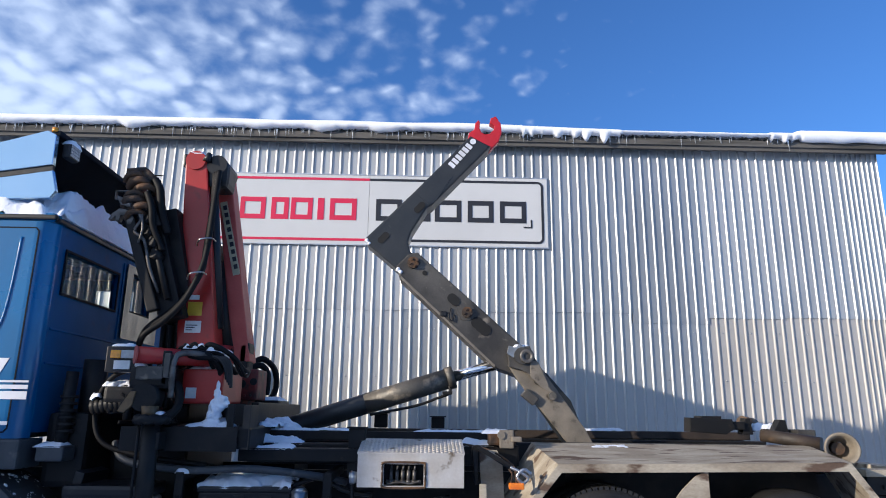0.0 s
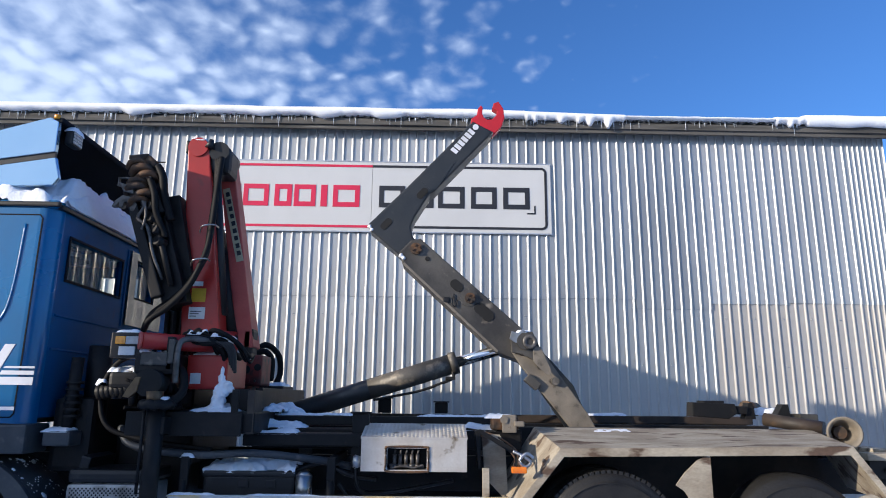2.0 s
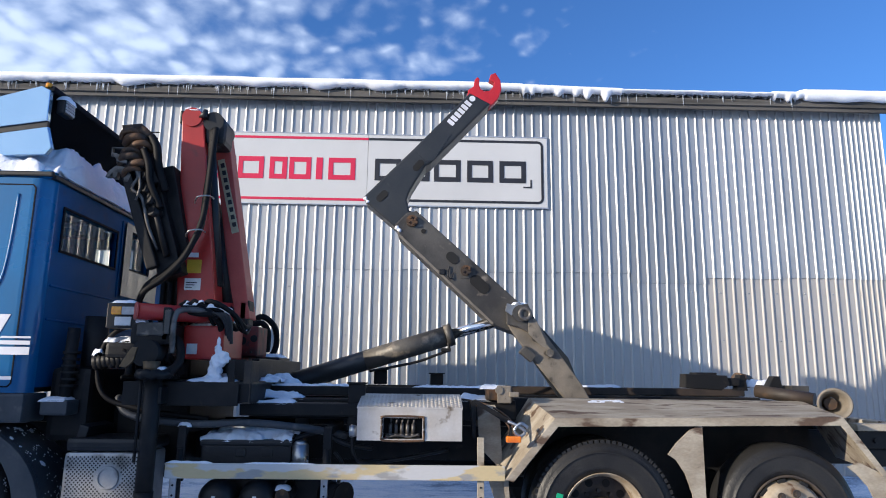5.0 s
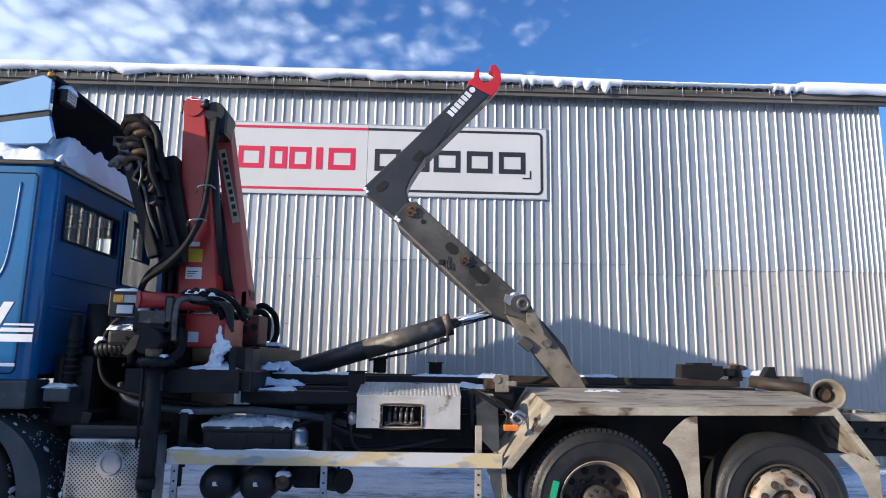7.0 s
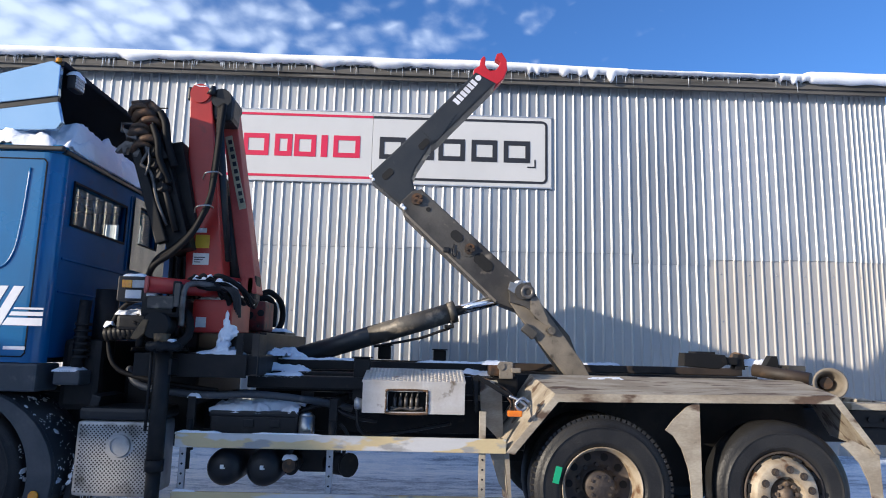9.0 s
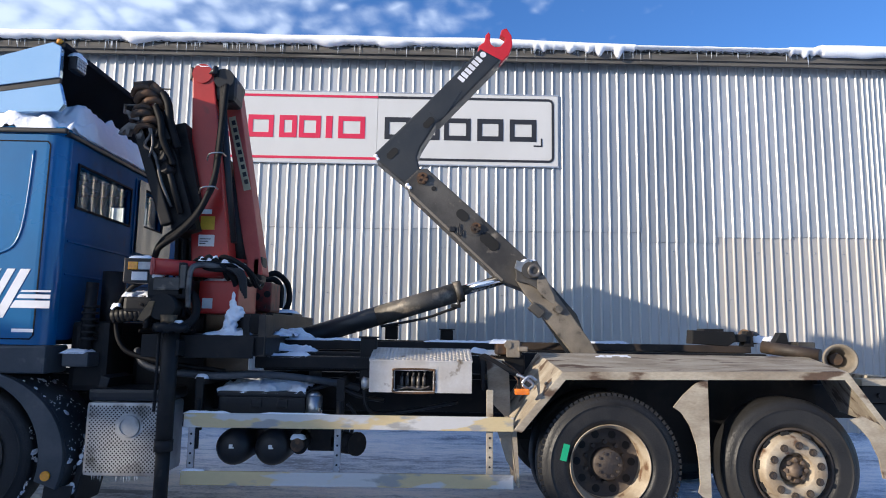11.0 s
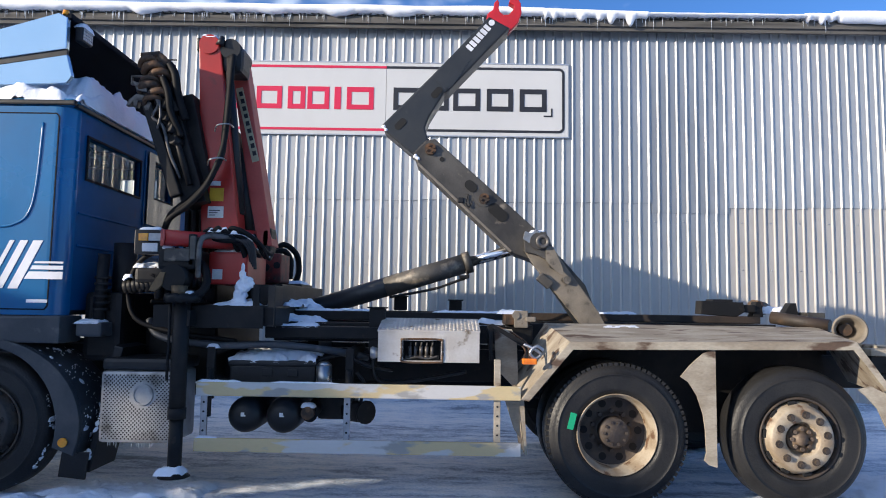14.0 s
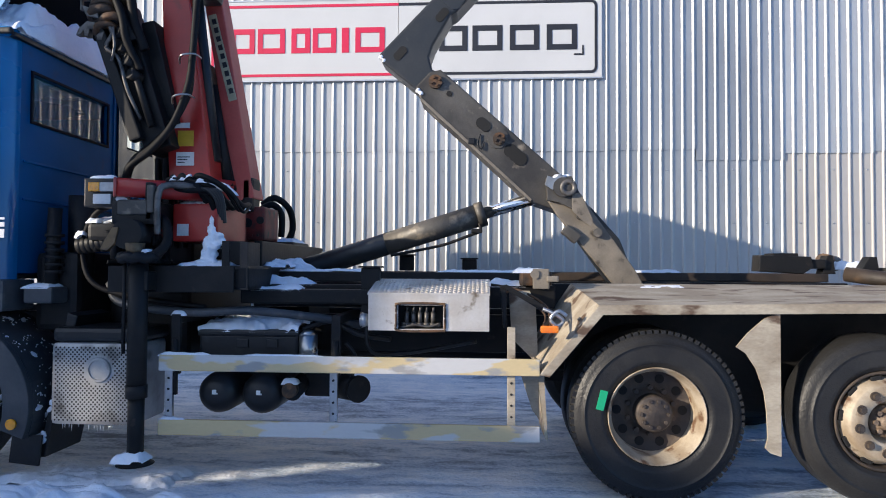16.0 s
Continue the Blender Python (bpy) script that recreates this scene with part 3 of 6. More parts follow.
# ---- the sign ----
SY = WALL_Y - 0.035
sign = thing("sign", (-0.8, SY, 3.8), "long white sign panel with red and black lettering blocks", "sign")
SX0, SXM, SX1, SZ0, SZ1 = -3.27, -0.84, 1.66, 3.79, 4.81
bm = B()
box(bm, SX0, SXM - 0.002, SY - 0.012, SY + 0.012, SZ0, SZ1, 0.003)
part("panel", bm, BOARD, sign)
bm = B()
box(bm, SXM + 0.002, SX1, SY - 0.012, SY + 0.012, SZ0, SZ1, 0.003)
part("panel", bm, BOARD, sign)
for z in (SZ0, SZ1):
    bm = B()
    box(bm, SX0 - 0.01, SX1 + 0.01, SY - 0.018, SY + 0.02, z - 0.009, z + 0.009, 0.003)
    part("edge_trim", bm, ALU_EDGE, sign)


def outline_half(bm, x_in, x_out, z0, z1, w, r, y):
    """A flat border line of three sides with two rounded corners, from x_in round by x_out and back."""
    s = 1 if x_out > x_in else -1
    outer, inner = [(x_in, z1)], [(x_in, z1 - w)]
    for cz, a0, a1 in ((z1 - r, 90, 0), (z0 + r, 0, -90)):
        for k in range(9):
            a = radians(a0 + (a1 - a0) * k / 8)
            outer.append((x_out - s * r + s * r * math.cos(a), cz + r * math.sin(a)))
            inner.append((x_out - s * r + s * (r - w) * math.cos(a), cz + (r - w) * math.sin(a)))
    outer.append((x_in, z0)), inner.append((x_in, z0 + w))
    vo, vi = [[bm.verts.new((x, y, z)) for x, z in p] for p in (outer, inner)]
    fs = [bm.faces.new((vo[k], vo[k + 1], vi[k + 1], vi[k])) for k in range(len(vo) - 1)]
    bmesh.ops.recalc_face_normals(bm, faces=fs)
    bmesh.ops.solidify(bm, geom=fs, thickness=0.002)


bm = B()
outline_half(bm, SXM, SX0 + 0.055, SZ0 + 0.055, SZ1 - 0.055, 0.034, 0.08, SY - 0.0155)
part("border", bm, SIGN_RED, sign, "red border line with rounded corners")
bm = B()
outline_half(bm, SXM, SX1 - 0.055, SZ0 + 0.055, SZ1 - 0.055, 0.034, 0.08, SY - 0.0155)
part("border", bm, SIGN_BLACK, sign, "black border line with rounded corners")


def letter_block(a, b, mat, label):
    """A hollow block of a letter's size, or one upright bar where the letter is narrow."""
    bm = B()
    if b - a < 0.15:
        box(bm, a, b, SY - 0.0175, SY - 0.013, 4.14, 4.455, 0.001)
    else:
        for z in (4.14, 4.387):
            box(bm, a, b, SY - 0.0175, SY - 0.013, z, z + 0.068, 0.001)
        for c in (a, b - 0.066):
            box(bm, c, c + 0.066, SY - 0.0172, SY - 0.013, 4.2081, 4.3869)
    part("letter_block", bm, mat, sign, label)


for a, b in ((-2.97, -2.66), (-2.62, -2.27), (-2.19, -1.95), (-1.92, -1.62), (-1.55, -1.46), (-1.38, -1.01)):
    letter_block(a, b, SIGN_RED, "red lettering block")
for a, b in ((-0.74, -0.38), (-0.33, 0.02), (0.08, 0.45), (0.54, 0.90), (0.99, 1.36)):
    letter_block(a, b, SIGN_BLACK, "black lettering block")
bm = B()
prism(bm, [(1.32, 4.07), (1.44, 4.07), (1.44, 4.19), (1.42, 4.19), (1.42, 4.09), (1.32, 4.09)], SY - 0.0175, SY - 0.013)
part("corner_mark", bm, SIGN_BLACK, sign)

# ---- the truck: body, chassis and running gear ----
truck = thing("hook_lift_truck", (0, 6.25, 0), "blue three-axle hook-lift truck with worn grey-tan mudguards", "truck")
NEAR, FAR, CAB_X, CAB_Z0, CAB_Z1 = 5.0, 7.5, -2.9, 1.36, 2.98
CAB_F = -5.1


def panel_with_openings(bm, axis, at, thick, a0, a1, z0, z1, holes):
    """A wall panel across y (axis x) or x (axis y) with rectangular openings (a0, a1, z0, z1)."""
    cuts = sorted({a0, a1, *[h[0] for h in holes], *[h[1] for h in holes]})
    for p, q in zip(cuts, cuts[1:]):
        mid = (p + q) / 2
        zz = sorted([(h[2], h[3]) for h in holes if h[0] <= mid <= h[1]])
        lo = z0
        for h0, h1 in zz + [(z1, z1)]:
            if h0 > lo:
                if axis == "x":
                    box(bm, at, at + thick, p, q, lo, h0)
                else:
                    box(bm, p, q, at, at + thick, lo, h0)
            lo = h1
    bmesh.ops.remove_doubles(bm, verts=bm.verts, dist=0.0005)


R = 0.13
bm = B()
W1, W2 = (5.24, 6.15, 2.46, 2.79), (6.45, 6.86, 2.5, 2.84)
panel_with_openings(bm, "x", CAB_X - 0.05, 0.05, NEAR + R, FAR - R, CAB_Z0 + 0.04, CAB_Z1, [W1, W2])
cab = part("cab_rear_wall", bm, BLUE_SHADED, truck, "blue cab rear wall darkened for shade, with two windows")
bm = B()
box(bm, CAB_F, CAB_X - R, NEAR, NEAR + 0.05, CAB_Z0 + 0.002, CAB_Z1)
# rounded rear corners
for yc, a0 in ((NEAR + R, -90), (FAR - R, 0)):
    ring = []
    for k in range(9):
        a = radians(a0 + 90 * k / 8)
        ring.append((CAB_X - R + R * math.cos(a), yc + R * math.sin(a)))
    lo, hi = [bm.verts.new((x, y, CAB_Z0)) for x, y in ring], [bm.verts.new((x, y, CAB_Z1)) for x, y in ring]
    for k in range(8):
        f = bm.faces.new((lo[k], lo[k + 1], hi[k + 1], hi[k]))
        f.smooth = True
pieces("cab_side", bm, BLUE, truck, "glossy blue cab side panel")
bm = B()
panel_with_openings(bm, "y", FAR - 0.05, 0.05, CAB_F, CAB_X - R, CAB_Z0, CAB_Z1, [(-3.74, -3.32, 2.2, 2.86)])
part("cab_side", bm, BLUE, truck)
bm = B()
panel_with_openings(bm, "x", CAB_F, 0.05, NEAR + 0.052, FAR - 0.052, CAB_Z0, CAB_Z1, [(5.2, 7.3, 2.1, 2.85)])
part("cab_front", bm, BLUE, truck)
bm = B()
box(bm, CAB_F, CAB_X + 0.01, NEAR - 0.005, FAR + 0.005, CAB_Z1 + 0.001, CAB_Z1 + 0.07, 0.03)
part("cab_roof", bm, BLUE, truck)
bm = B()
box(bm, CAB_F, CAB_X + 0.025, NEAR - 0.02, NEAR + 0.02, CAB_Z1 + 0.01, CAB_Z1 + 0.05, 0.012)
box(bm, CAB_X - 0.02, CAB_X + 0.03, NEAR + 0.022, FAR, CAB_Z1 + 0.0, CAB_Z1 + 0.035, 0.012)
part("roof_gutter", bm, BLACK_PLASTIC, truck, "black roof gutter strip")
bm = B()
box(bm, CAB_F + 0.06, CAB_X - 0.06, NEAR + 0.055, FAR - 0.055, CAB_Z0, CAB_Z0 + 0.05)
box(bm, -4.2, -3.7, 5.4, 5.95, 1.42, 2.55, 0.06), box(bm, -4.2, -3.7, 6.5, 7.05, 1.42, 2.55, 0.06)
part("cab_interior", bm, SEAT, truck)
for (y0, y1, z0, z1), nm in ((W1, "rear_window"), (W2, "rear_window")):
    bm = B()
    box(bm, CAB_X - 0.03, CAB_X - 0.022, y0 - 0.012, y1 + 0.012, z0 - 0.012, z1 + 0.012)
    win = part(nm, bm, GLASS, truck, "reflective cab rear window")
    win.visible_shadow = False
    bm = B()
    for a in ((y0 - 0.02, y1 + 0.02, z0 - 0.02, z0), (y0 - 0.02, y1 + 0.02, z1, z1 + 0.02), (y0 - 0.02, y0, z0, z1), (y1, y1 + 0.02, z0, z1)):
        box(bm, CAB_X + 0.001, CAB_X + 0.014, *a[:2], *a[2:], 0.003)
    part("seal", bm, SPOILER_BACK, win)
bm = B()
panel_with_openings(bm, "x", CAB_X + 0.0145, 0.006, 6.30, 7.10, 2.22, 2.93, [(W2[0] - 0.02, W2[1] + 0.02, W2[2] - 0.02, W2[3] + 0.02)])
part("window_surround", bm, GLOSS_BLACK, truck, "glossy black panel round the rear quarter window")
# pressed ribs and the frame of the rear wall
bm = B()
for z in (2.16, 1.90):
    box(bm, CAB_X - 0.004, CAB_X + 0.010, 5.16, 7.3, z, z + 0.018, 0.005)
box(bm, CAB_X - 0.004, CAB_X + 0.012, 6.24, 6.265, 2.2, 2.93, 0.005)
pieces("pressing", bm, BLUE_SHADED, truck)
bm = B()
prism(bm, [(-3.19, 1.635), (CAB_X + 0.005, 1.635), (CAB_X + 0.005, 1.692), (-3.155, 1.692)], NEAR - 0.0045, NEAR - 0.001)
part("stripe", bm, WHITE_FILM, truck, "white film stripe")
bm = B()
prism(bm, [(-3.145, 1.708), (CAB_X + 0.005, 1.708), (CAB_X + 0.005, 1.738), (-3.13, 1.738)], NEAR - 0.0045, NEAR - 0.001)
part("stripe", bm, WHITE_FILM, truck)
bm = B()
prism(bm, [(-3.12, 1.755), (CAB_X + 0.005, 1.755), (CAB_X + 0.005, 1.77), (-3.11, 1.77)], NEAR - 0.0045, NEAR - 0.001)
part("stripe", bm, WHITE_FILM, truck)
for k, (x, w) in enumerate(((-3.12, 0.075), (-3.22, 0.06), (-3.30, 0.035))):
    bm = B()
    prism(bm, [(x - 0.19, 1.56), (x - 0.19 + w, 1.56), (x + w - 0.015, 1.93), (x - 0.015, 1.93)], NEAR - 0.0045, NEAR - 0.001)
    part("stripe", bm, WHITE_FILM, truck, "slanting white film stripe")
bm = B()
box(bm, -3.16, -3.0, NEAR - 0.006, NEAR - 0.001, 1.455, 1.48, 0.001)
part("name_badge", bm, WHITE_FILM, truck, "small silver badge bar")
bm = B()
prism(bm, [(-4.55, 1.40), (-3.02, 1.40), (-2.995, 1.43), (-2.995, 2.90), (-3.02, 2.93), (-4.55, 2.93), (-4.55, 2.92), (-3.025, 2.92), (-3.005, 2.895), (-3.005, 1.435), (-3.025, 1.41), (-4.55, 1.41)], NEAR - 0.002, NEAR + 0.002)
part("door_seam", bm, SPOILER_BACK, truck)
bm = B()
hose(bm, [(-4.5, NEAR - 0.001, 2.02), (-3.5, NEAR - 0.001, 2.03), (-3.28, NEAR - 0.001, 2.06), (-3.18, NEAR - 0.001, 2.16), (-3.14, NEAR - 0.001, 2.4), (-3.12, NEAR - 0.001, 2.85)], 0.010)
part("door_pressing", bm, BLUE, truck)
# roof spoiler with side fairing
bm = B()
prism(bm, [(-4.6, 3.1), (-2.97, 3.17), (-2.93, 3.23), (-2.98, 3.40), (-4.3, 3.18)], NEAR + 0.01, NEAR + 0.05, 0.006)
fair = part("side_fairing", bm, BLUE_PALE, truck, "pale blue glossy side fairing")
bm = B()
prism(bm, [(-4.5, 3.20), (-2.985, 3.445), (-2.99, 3.70), (-3.06, 3.735), (-4.3, 3.36)], NEAR + 0.0, NEAR + 0.05, 0.006)
part("side_fairing", bm, BLUE_PALE, truck, "pale blue glossy side fairing")
bm = B()
prism(bm, [(-4.5, 3.16), (-2.985, 3.40), (-2.985, 3.45), (-4.5, 3.205)], NEAR + 0.012, NEAR + 0.04)
part("fairing_trim", bm, BLACK_PLASTIC, truck)
bm = B()
a = [bm.verts.new(p) for p in ((-3.05, NEAR + 0.03, 3.735), (-3.05, FAR - 0.20, 3.735), (-4.6, FAR - 0.20, 3.2), (-4.6, NEAR + 0.03, 3.2))]
f = bm.faces.new(a)
bmesh.ops.solidify(bm, geom=[f], thickness=0.035)
part("roof_spoiler", bm, BLUE_PALE, truck, "roof spoiler shell")
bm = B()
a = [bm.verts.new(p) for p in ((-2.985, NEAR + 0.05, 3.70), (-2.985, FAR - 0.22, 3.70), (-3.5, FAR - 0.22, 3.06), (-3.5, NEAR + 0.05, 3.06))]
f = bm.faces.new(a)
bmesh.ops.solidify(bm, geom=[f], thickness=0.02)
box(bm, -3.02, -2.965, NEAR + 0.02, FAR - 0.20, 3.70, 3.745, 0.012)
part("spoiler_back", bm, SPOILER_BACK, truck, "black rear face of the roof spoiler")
bm = B()
box(bm, -2.985, -2.92, 5.10, 5.25, 3.55, 3.67, 0.012)
lamp = part("work_lamp", bm, BLACK_PLASTIC, truck)
bm = B()
for i in range(5):
    for j in range(4):
        box(bm, -2.9195, -2.909, 5.112 + i * 0.026, 5.134 + i * 0.026, 3.562 + j * 0.026, 3.584 + j * 0.026, 0.003)
pieces("lens", bm, LAMP_GLASS, lamp)
bm = B()
rod(bm, (-3.02, NEAR + 0.03, 3.73), (-3.02, NEAR + 0.03, 3.765), 0.025)
part("marker_lamp", bm, AMBER, truck)
# skirt, front wheel arch and flap
bm = B()
box(bm, CAB_F, CAB_X + 0.01, NEAR - 0.01, NEAR + 0.3, 1.15, CAB_Z0 - 0.002, 0.02)
part("cab_skirt", bm, GREY_PLASTIC, truck, "dusty grey plastic skirt")
bm = B()
arch_o = [(-3.49 + 0.80 * math.cos(radians(a)), 0.53 + 0.66 * math.sin(radians(a))) for a in range(-18, 100, 8)]
arch_i = [(-3.49 + 0.62 * math.cos(radians(a)), 0.53 + 0.60 * math.sin(radians(a))) for a in range(98, -20, -8)]
prism(bm, arch_o + arch_i, NEAR - 0.02, NEAR + 0.03, 0.008)
arch_i2 = [(-3.49 + 0.76 * math.cos(radians(a)), 0.53 + 0.62 * math.sin(radians(a))) for a in range(98, -20, -8)]
prism(bm, arch_o + arch_i2, NEAR + 0.032, NEAR + 0.5)
part("wheel_arch", bm, GREY_PLASTIC, truck, "grey plastic front wheel arch with snow specks")
bm = B()
prism(bm, [(-2.86, 0.16), (-2.66, 0.14), (-2.64, 0.34), (-2.84, 0.34)], NEAR + 0.04, NEAR + 0.06)
prism(bm, [(-2.70, 0.18), (-2.66, 0.18), (-2.45, 1.12), (-2.52, 1.14)], NEAR + 0.1, NEAR + 0.5, 0.01)
part("mud_flap", bm, BLACK_PLASTIC, truck)
bm = B()
rod(bm, (-2.80, NEAR - 0.022, 0.425), (-2.80, NEAR - 0.036, 0.425), 0.035, segs=20)
part("side_marker", bm, AMBER, truck, "round amber side marker")
bm = B()
box(bm, -2.82, -2.62, NEAR + 0.08, NEAR + 0.3, 1.20, 1.31, 0.02)
part("step_bracket", bm, GREY_PLASTIC, truck)
# chassis rails and the lift's subframe
for y in (5.82, 6.60):
    bm = B()
    box(bm, -4.9, 3.75, y, y + 0.08, 0.82, 1.10, 0.008)
    part("chassis_rail", bm, FRAME_BLACK, truck, "grimy black steel chassis rail")
    bm = B()
    box(bm, -1.45, 3.30, y - 0.03, y + 0.11, 1.16, 1.34, 0.01)
    part("subframe_rail", bm, FRAME_BLACK, truck, "black hook-lift subframe rail")
for y, end, mt in ((5.70, 0.62, FRAME_BLACK), (6.72, 3.22, RAIL_BROWN)):
    bm = B()
    box(bm, -1.42, end, y, y + 0.07, 1.345, 1.42, 0.008)
    part("guide_rail", bm, mt, truck)
for x in (-1.2, -0.4, 0.5, 1.3, 2.0, 2.7, 3.4):
    bm = B()
    box(bm, x, x + 0.1, 5.9, 6.6, 0.9, 1.3, 0.01)
    part("cross_member", bm, FRAME_BLACK, truck)
bm = B()
rod(bm, (-2.6, 6.25, 0.85), (2.7, 6.25, 0.62), 0.07)
part("drive_shaft", bm, FRAME_BLACK, truck)
for x in (1.335, 2.71):
    bm = B()
    rod(bm, (x, 5.4, 0.53), (x, 7.1, 0.53), 0.11)
    lathe(bm, [(0.03, 6.02), (0.19, 6.08), (0.24, 6.25), (0.19, 6.42), (0.03, 6.48)], x, 0.53, 24)
    part("axle", bm, FRAME_BLACK, truck)
bm = B()
for k in range(4):
    box(bm, 1.25 - 0.1 * k, 2.8 + 0.1 * k - 0.2, 5.72, 5.79, 0.80 + 0.025 * k, 0.822 + 0.025 * k, 0.004)
pieces("leaf_spring", bm, FRAME_BLACK, truck)
# posts and brackets standing on the near subframe
for x, y, z0, z1 in ((-0.59, 5.33, 1.10, 1.45), (-0.50, 6.70, 1.425, 1.56), (0.06, 6.75, 1.425, 1.53)):
    bm = B()
    box(bm, x, x + 0.13, y, y + 0.07, z0, z1, 0.01)
    box(bm, x - 0.015, x + 0.145, y - 0.02, y + 0.09, z1, z1 + 0.012, 0.003)
    part("rest_post", bm, FRAME_BLACK, truck)
bm = B()
box(bm, -1.42, -0.45, 5.30, 5.46, 1.20, 1.30, 0.012)
box(bm, -1.40, 0.75, 5.5, 5.68, 1.17, 1.33, 0.012)
pieces("side_beam", bm, FRAME_BLACK, truck)
bm = B()
hose(bm, [(-2.35, 5.3, 1.33), (-2.2, 5.2, 1.2), (-1.7, 5.12, 1.15), (-1.3, 5.15, 1.16), (-0.85, 5.25, 1.11), (-0.6, 5.4, 1.05)], 0.028)
part("air_pipe", bm, GREY_PLASTIC, truck)
bm = B()
hose(bm, [(-1.0, 5.3, 1.02), (-0.8, 5.35, 1.08), (-0.6, 5.3, 1.0), (-0.4, 5.45, 0.95)], 0.018)
hose(bm, [(-0.66, 5.2, 0.95), (-0.60, 5.2, 0.86), (-0.63, 5.25, 0.72)], 0.014)
hose(bm, [(-0.55, 5.4, 1.2), (-0.52, 5.3, 0.9), (-0.3, 5.5, 0.85), (0.2, 5.4, 0.95)], 0.016)
pieces("hose", bm, BLACK_PLASTIC, truck)
bm = B()
box(bm, -2.5, -1.9, 5.55, 6.9, 0.7, 1.30, 0.05)
box(bm, -2.86, -2.55, 5.25, 7.2, 1.0, 1.55, 0.05)
rod(bm, (-2.62, 5.4, 1.4), (-2.62, 5.4, 1.95), 0.09)
rod(bm, (-2.72, 5.22, 1.3), (-2.70, 5.22, 1.85), 0.045)
for k in range(6):
    lathe_z = 1.4 + k * 0.05
    rod(bm, (-2.70, 5.22, lathe_z), (-2.70, 5.22, lathe_z + 0.022), 0.062)
pieces("gearbox_cover", bm, FRAME_BLACK, truck)
# perforated exhaust guard
bm = B()
box(bm, -2.56, -1.99, NEAR + 0.0, NEAR + 0.42, 0.42, 0.955, 0.035)
guard = part("exhaust_guard", bm, PERF, truck, "perforated stainless exhaust guard with round emblem")
# Flat black dots paint the depth of the perforations.
bm = B()
for i in range(19):
    for j in range(33):
        x, z = -2.525 + i * 0.0284 + (j % 2) * 0.0142, 0.455 + j * 0.0146
        if (x + 2.235) ** 2 + (z - 0.78) ** 2 > 0.10 ** 2 and x < -2.005:
            c = [bm.verts.new((x + 0.0064 * math.cos(k * math.pi / 4), NEAR - 0.0012, z + 0.0064 * math.sin(k * math.pi / 4))) for k in range(8)]
            bm.faces.new(c)
tagged(part("perforation", bm, DARK, guard), kind="stuff")
bm = B()
lathe(bm, [(0.0, NEAR - 0.005), (0.062, NEAR - 0.005), (0.064, NEAR - 0.012), (0.078, NEAR - 0.012), (0.084, NEAR - 0.001), (0.084, NEAR + 0.01)], -2.235, 0.78, 36)
for f in bm.faces:
    f.smooth = False
part("emblem", bm, PERF, guard, "plain round embossed emblem")
bm = B()
box(bm, -2.56, -1.98, NEAR + 0.01, NEAR + 0.45, 0.957, 1.05, 0.03)
part("guard_top", bm, BLACK_PLASTIC, truck)
# side guard rails
for z0, z1 in ((0.78, 0.885), (0.37, 0.47)):
    bm = B()
    box(bm, -1.84, 0.60, NEAR, NEAR + 0.028, z0, z1, 0.006)
    part("guard_rail", bm, PRIMER, truck, "scuffed pale guard rail with yellowed patches")
for x in (-1.81, -0.73, 0.40):
    bm = B()
    box(bm, x, x + 0.05, NEAR + 0.03, NEAR + 0.06, 0.36, 0.80 if x < 0 else 1.08, 0.004)
    post = part("guard_post", bm, FENDER if x > 0 else STEEL, truck, "drilled grey guard post")
    bm = B()
    for k in range(4):
        rod(bm, (x + 0.025, NEAR + 0.0305, 0.52 + k * 0.07), (x + 0.025, NEAR + 0.026, 0.52 + k * 0.07), 0.008, segs=10)
    pieces("bolt_hole", bm, DARK, post)
bm = B()
for x in (-1.76, -0.70):
    rod(bm, (x, NEAR + 0.06, 0.98), (x, NEAR + 0.06, 0.62), 0.022, segs=8)
    box(bm, x - 0.03, x + 0.03, NEAR + 0.062, NEAR + 0.095, 0.75, 1.14, 0.006)
    box(bm, x - 0.03, x + 0.03, NEAR + 0.096, 5.8, 1.08, 1.14, 0.006)
pieces("guard_bracket", bm, FRAME_BLACK, truck, "dark bent steel guard brackets")
# battery box, air tanks, canister
bm = B()
box(bm, -1.66, -0.985, 5.2, 5.62, 0.78, 1.00, 0.02)
box(bm, -1.67, -0.975, 5.19, 5.63, 0.985, 1.03, 0.015)
box(bm, -1.40, -1.32, 5.185, 5.2, 0.91, 0.97, 0.006), box(bm, -1.2, -1.12, 5.185, 5.2, 0.91, 0.97, 0.006)
part("battery_box", bm, BLACK_PLASTIC, truck, "black lidded battery box under snow")
for x in (-1.51, -1.215):
    bm = B()
    lathe(bm, [(0.0, 5.10), (0.06, 5.105), (0.105, 5.125), (0.132, 5.17), (0.138, 5.22), (0.138, 5.75), (0.0, 5.8)], x, 0.615, 32)
    tank = part("air_tank", bm, BLACK_PLASTIC, truck, "glossy black air tank")
    bm = B()
    box(bm, x - 0.015, x + 0.012, 5.098, 5.106, 0.615, 0.645, 0.002), box(bm, x + 0.012, x + 0.022, 5.098, 5.106, 0.615, 0.625, 0.002)
    part("label", bm, PAPER, tank)
bm = B()
rod(bm, (-0.92, 5.22, 0.80), (-0.92, 5.22, 1.00), 0.062, segs=24)
rod(bm, (-0.92, 5.22, 1.0), (-0.92, 5.22, 1.03), 0.062, 0.03, 24)
part("canister", bm, STEEL, truck, "dull silver air dryer canister")
bm = B()
rod(bm, (-1.02, 5.2, 0.62), (-1.02, 5.6, 0.66), 0.06)
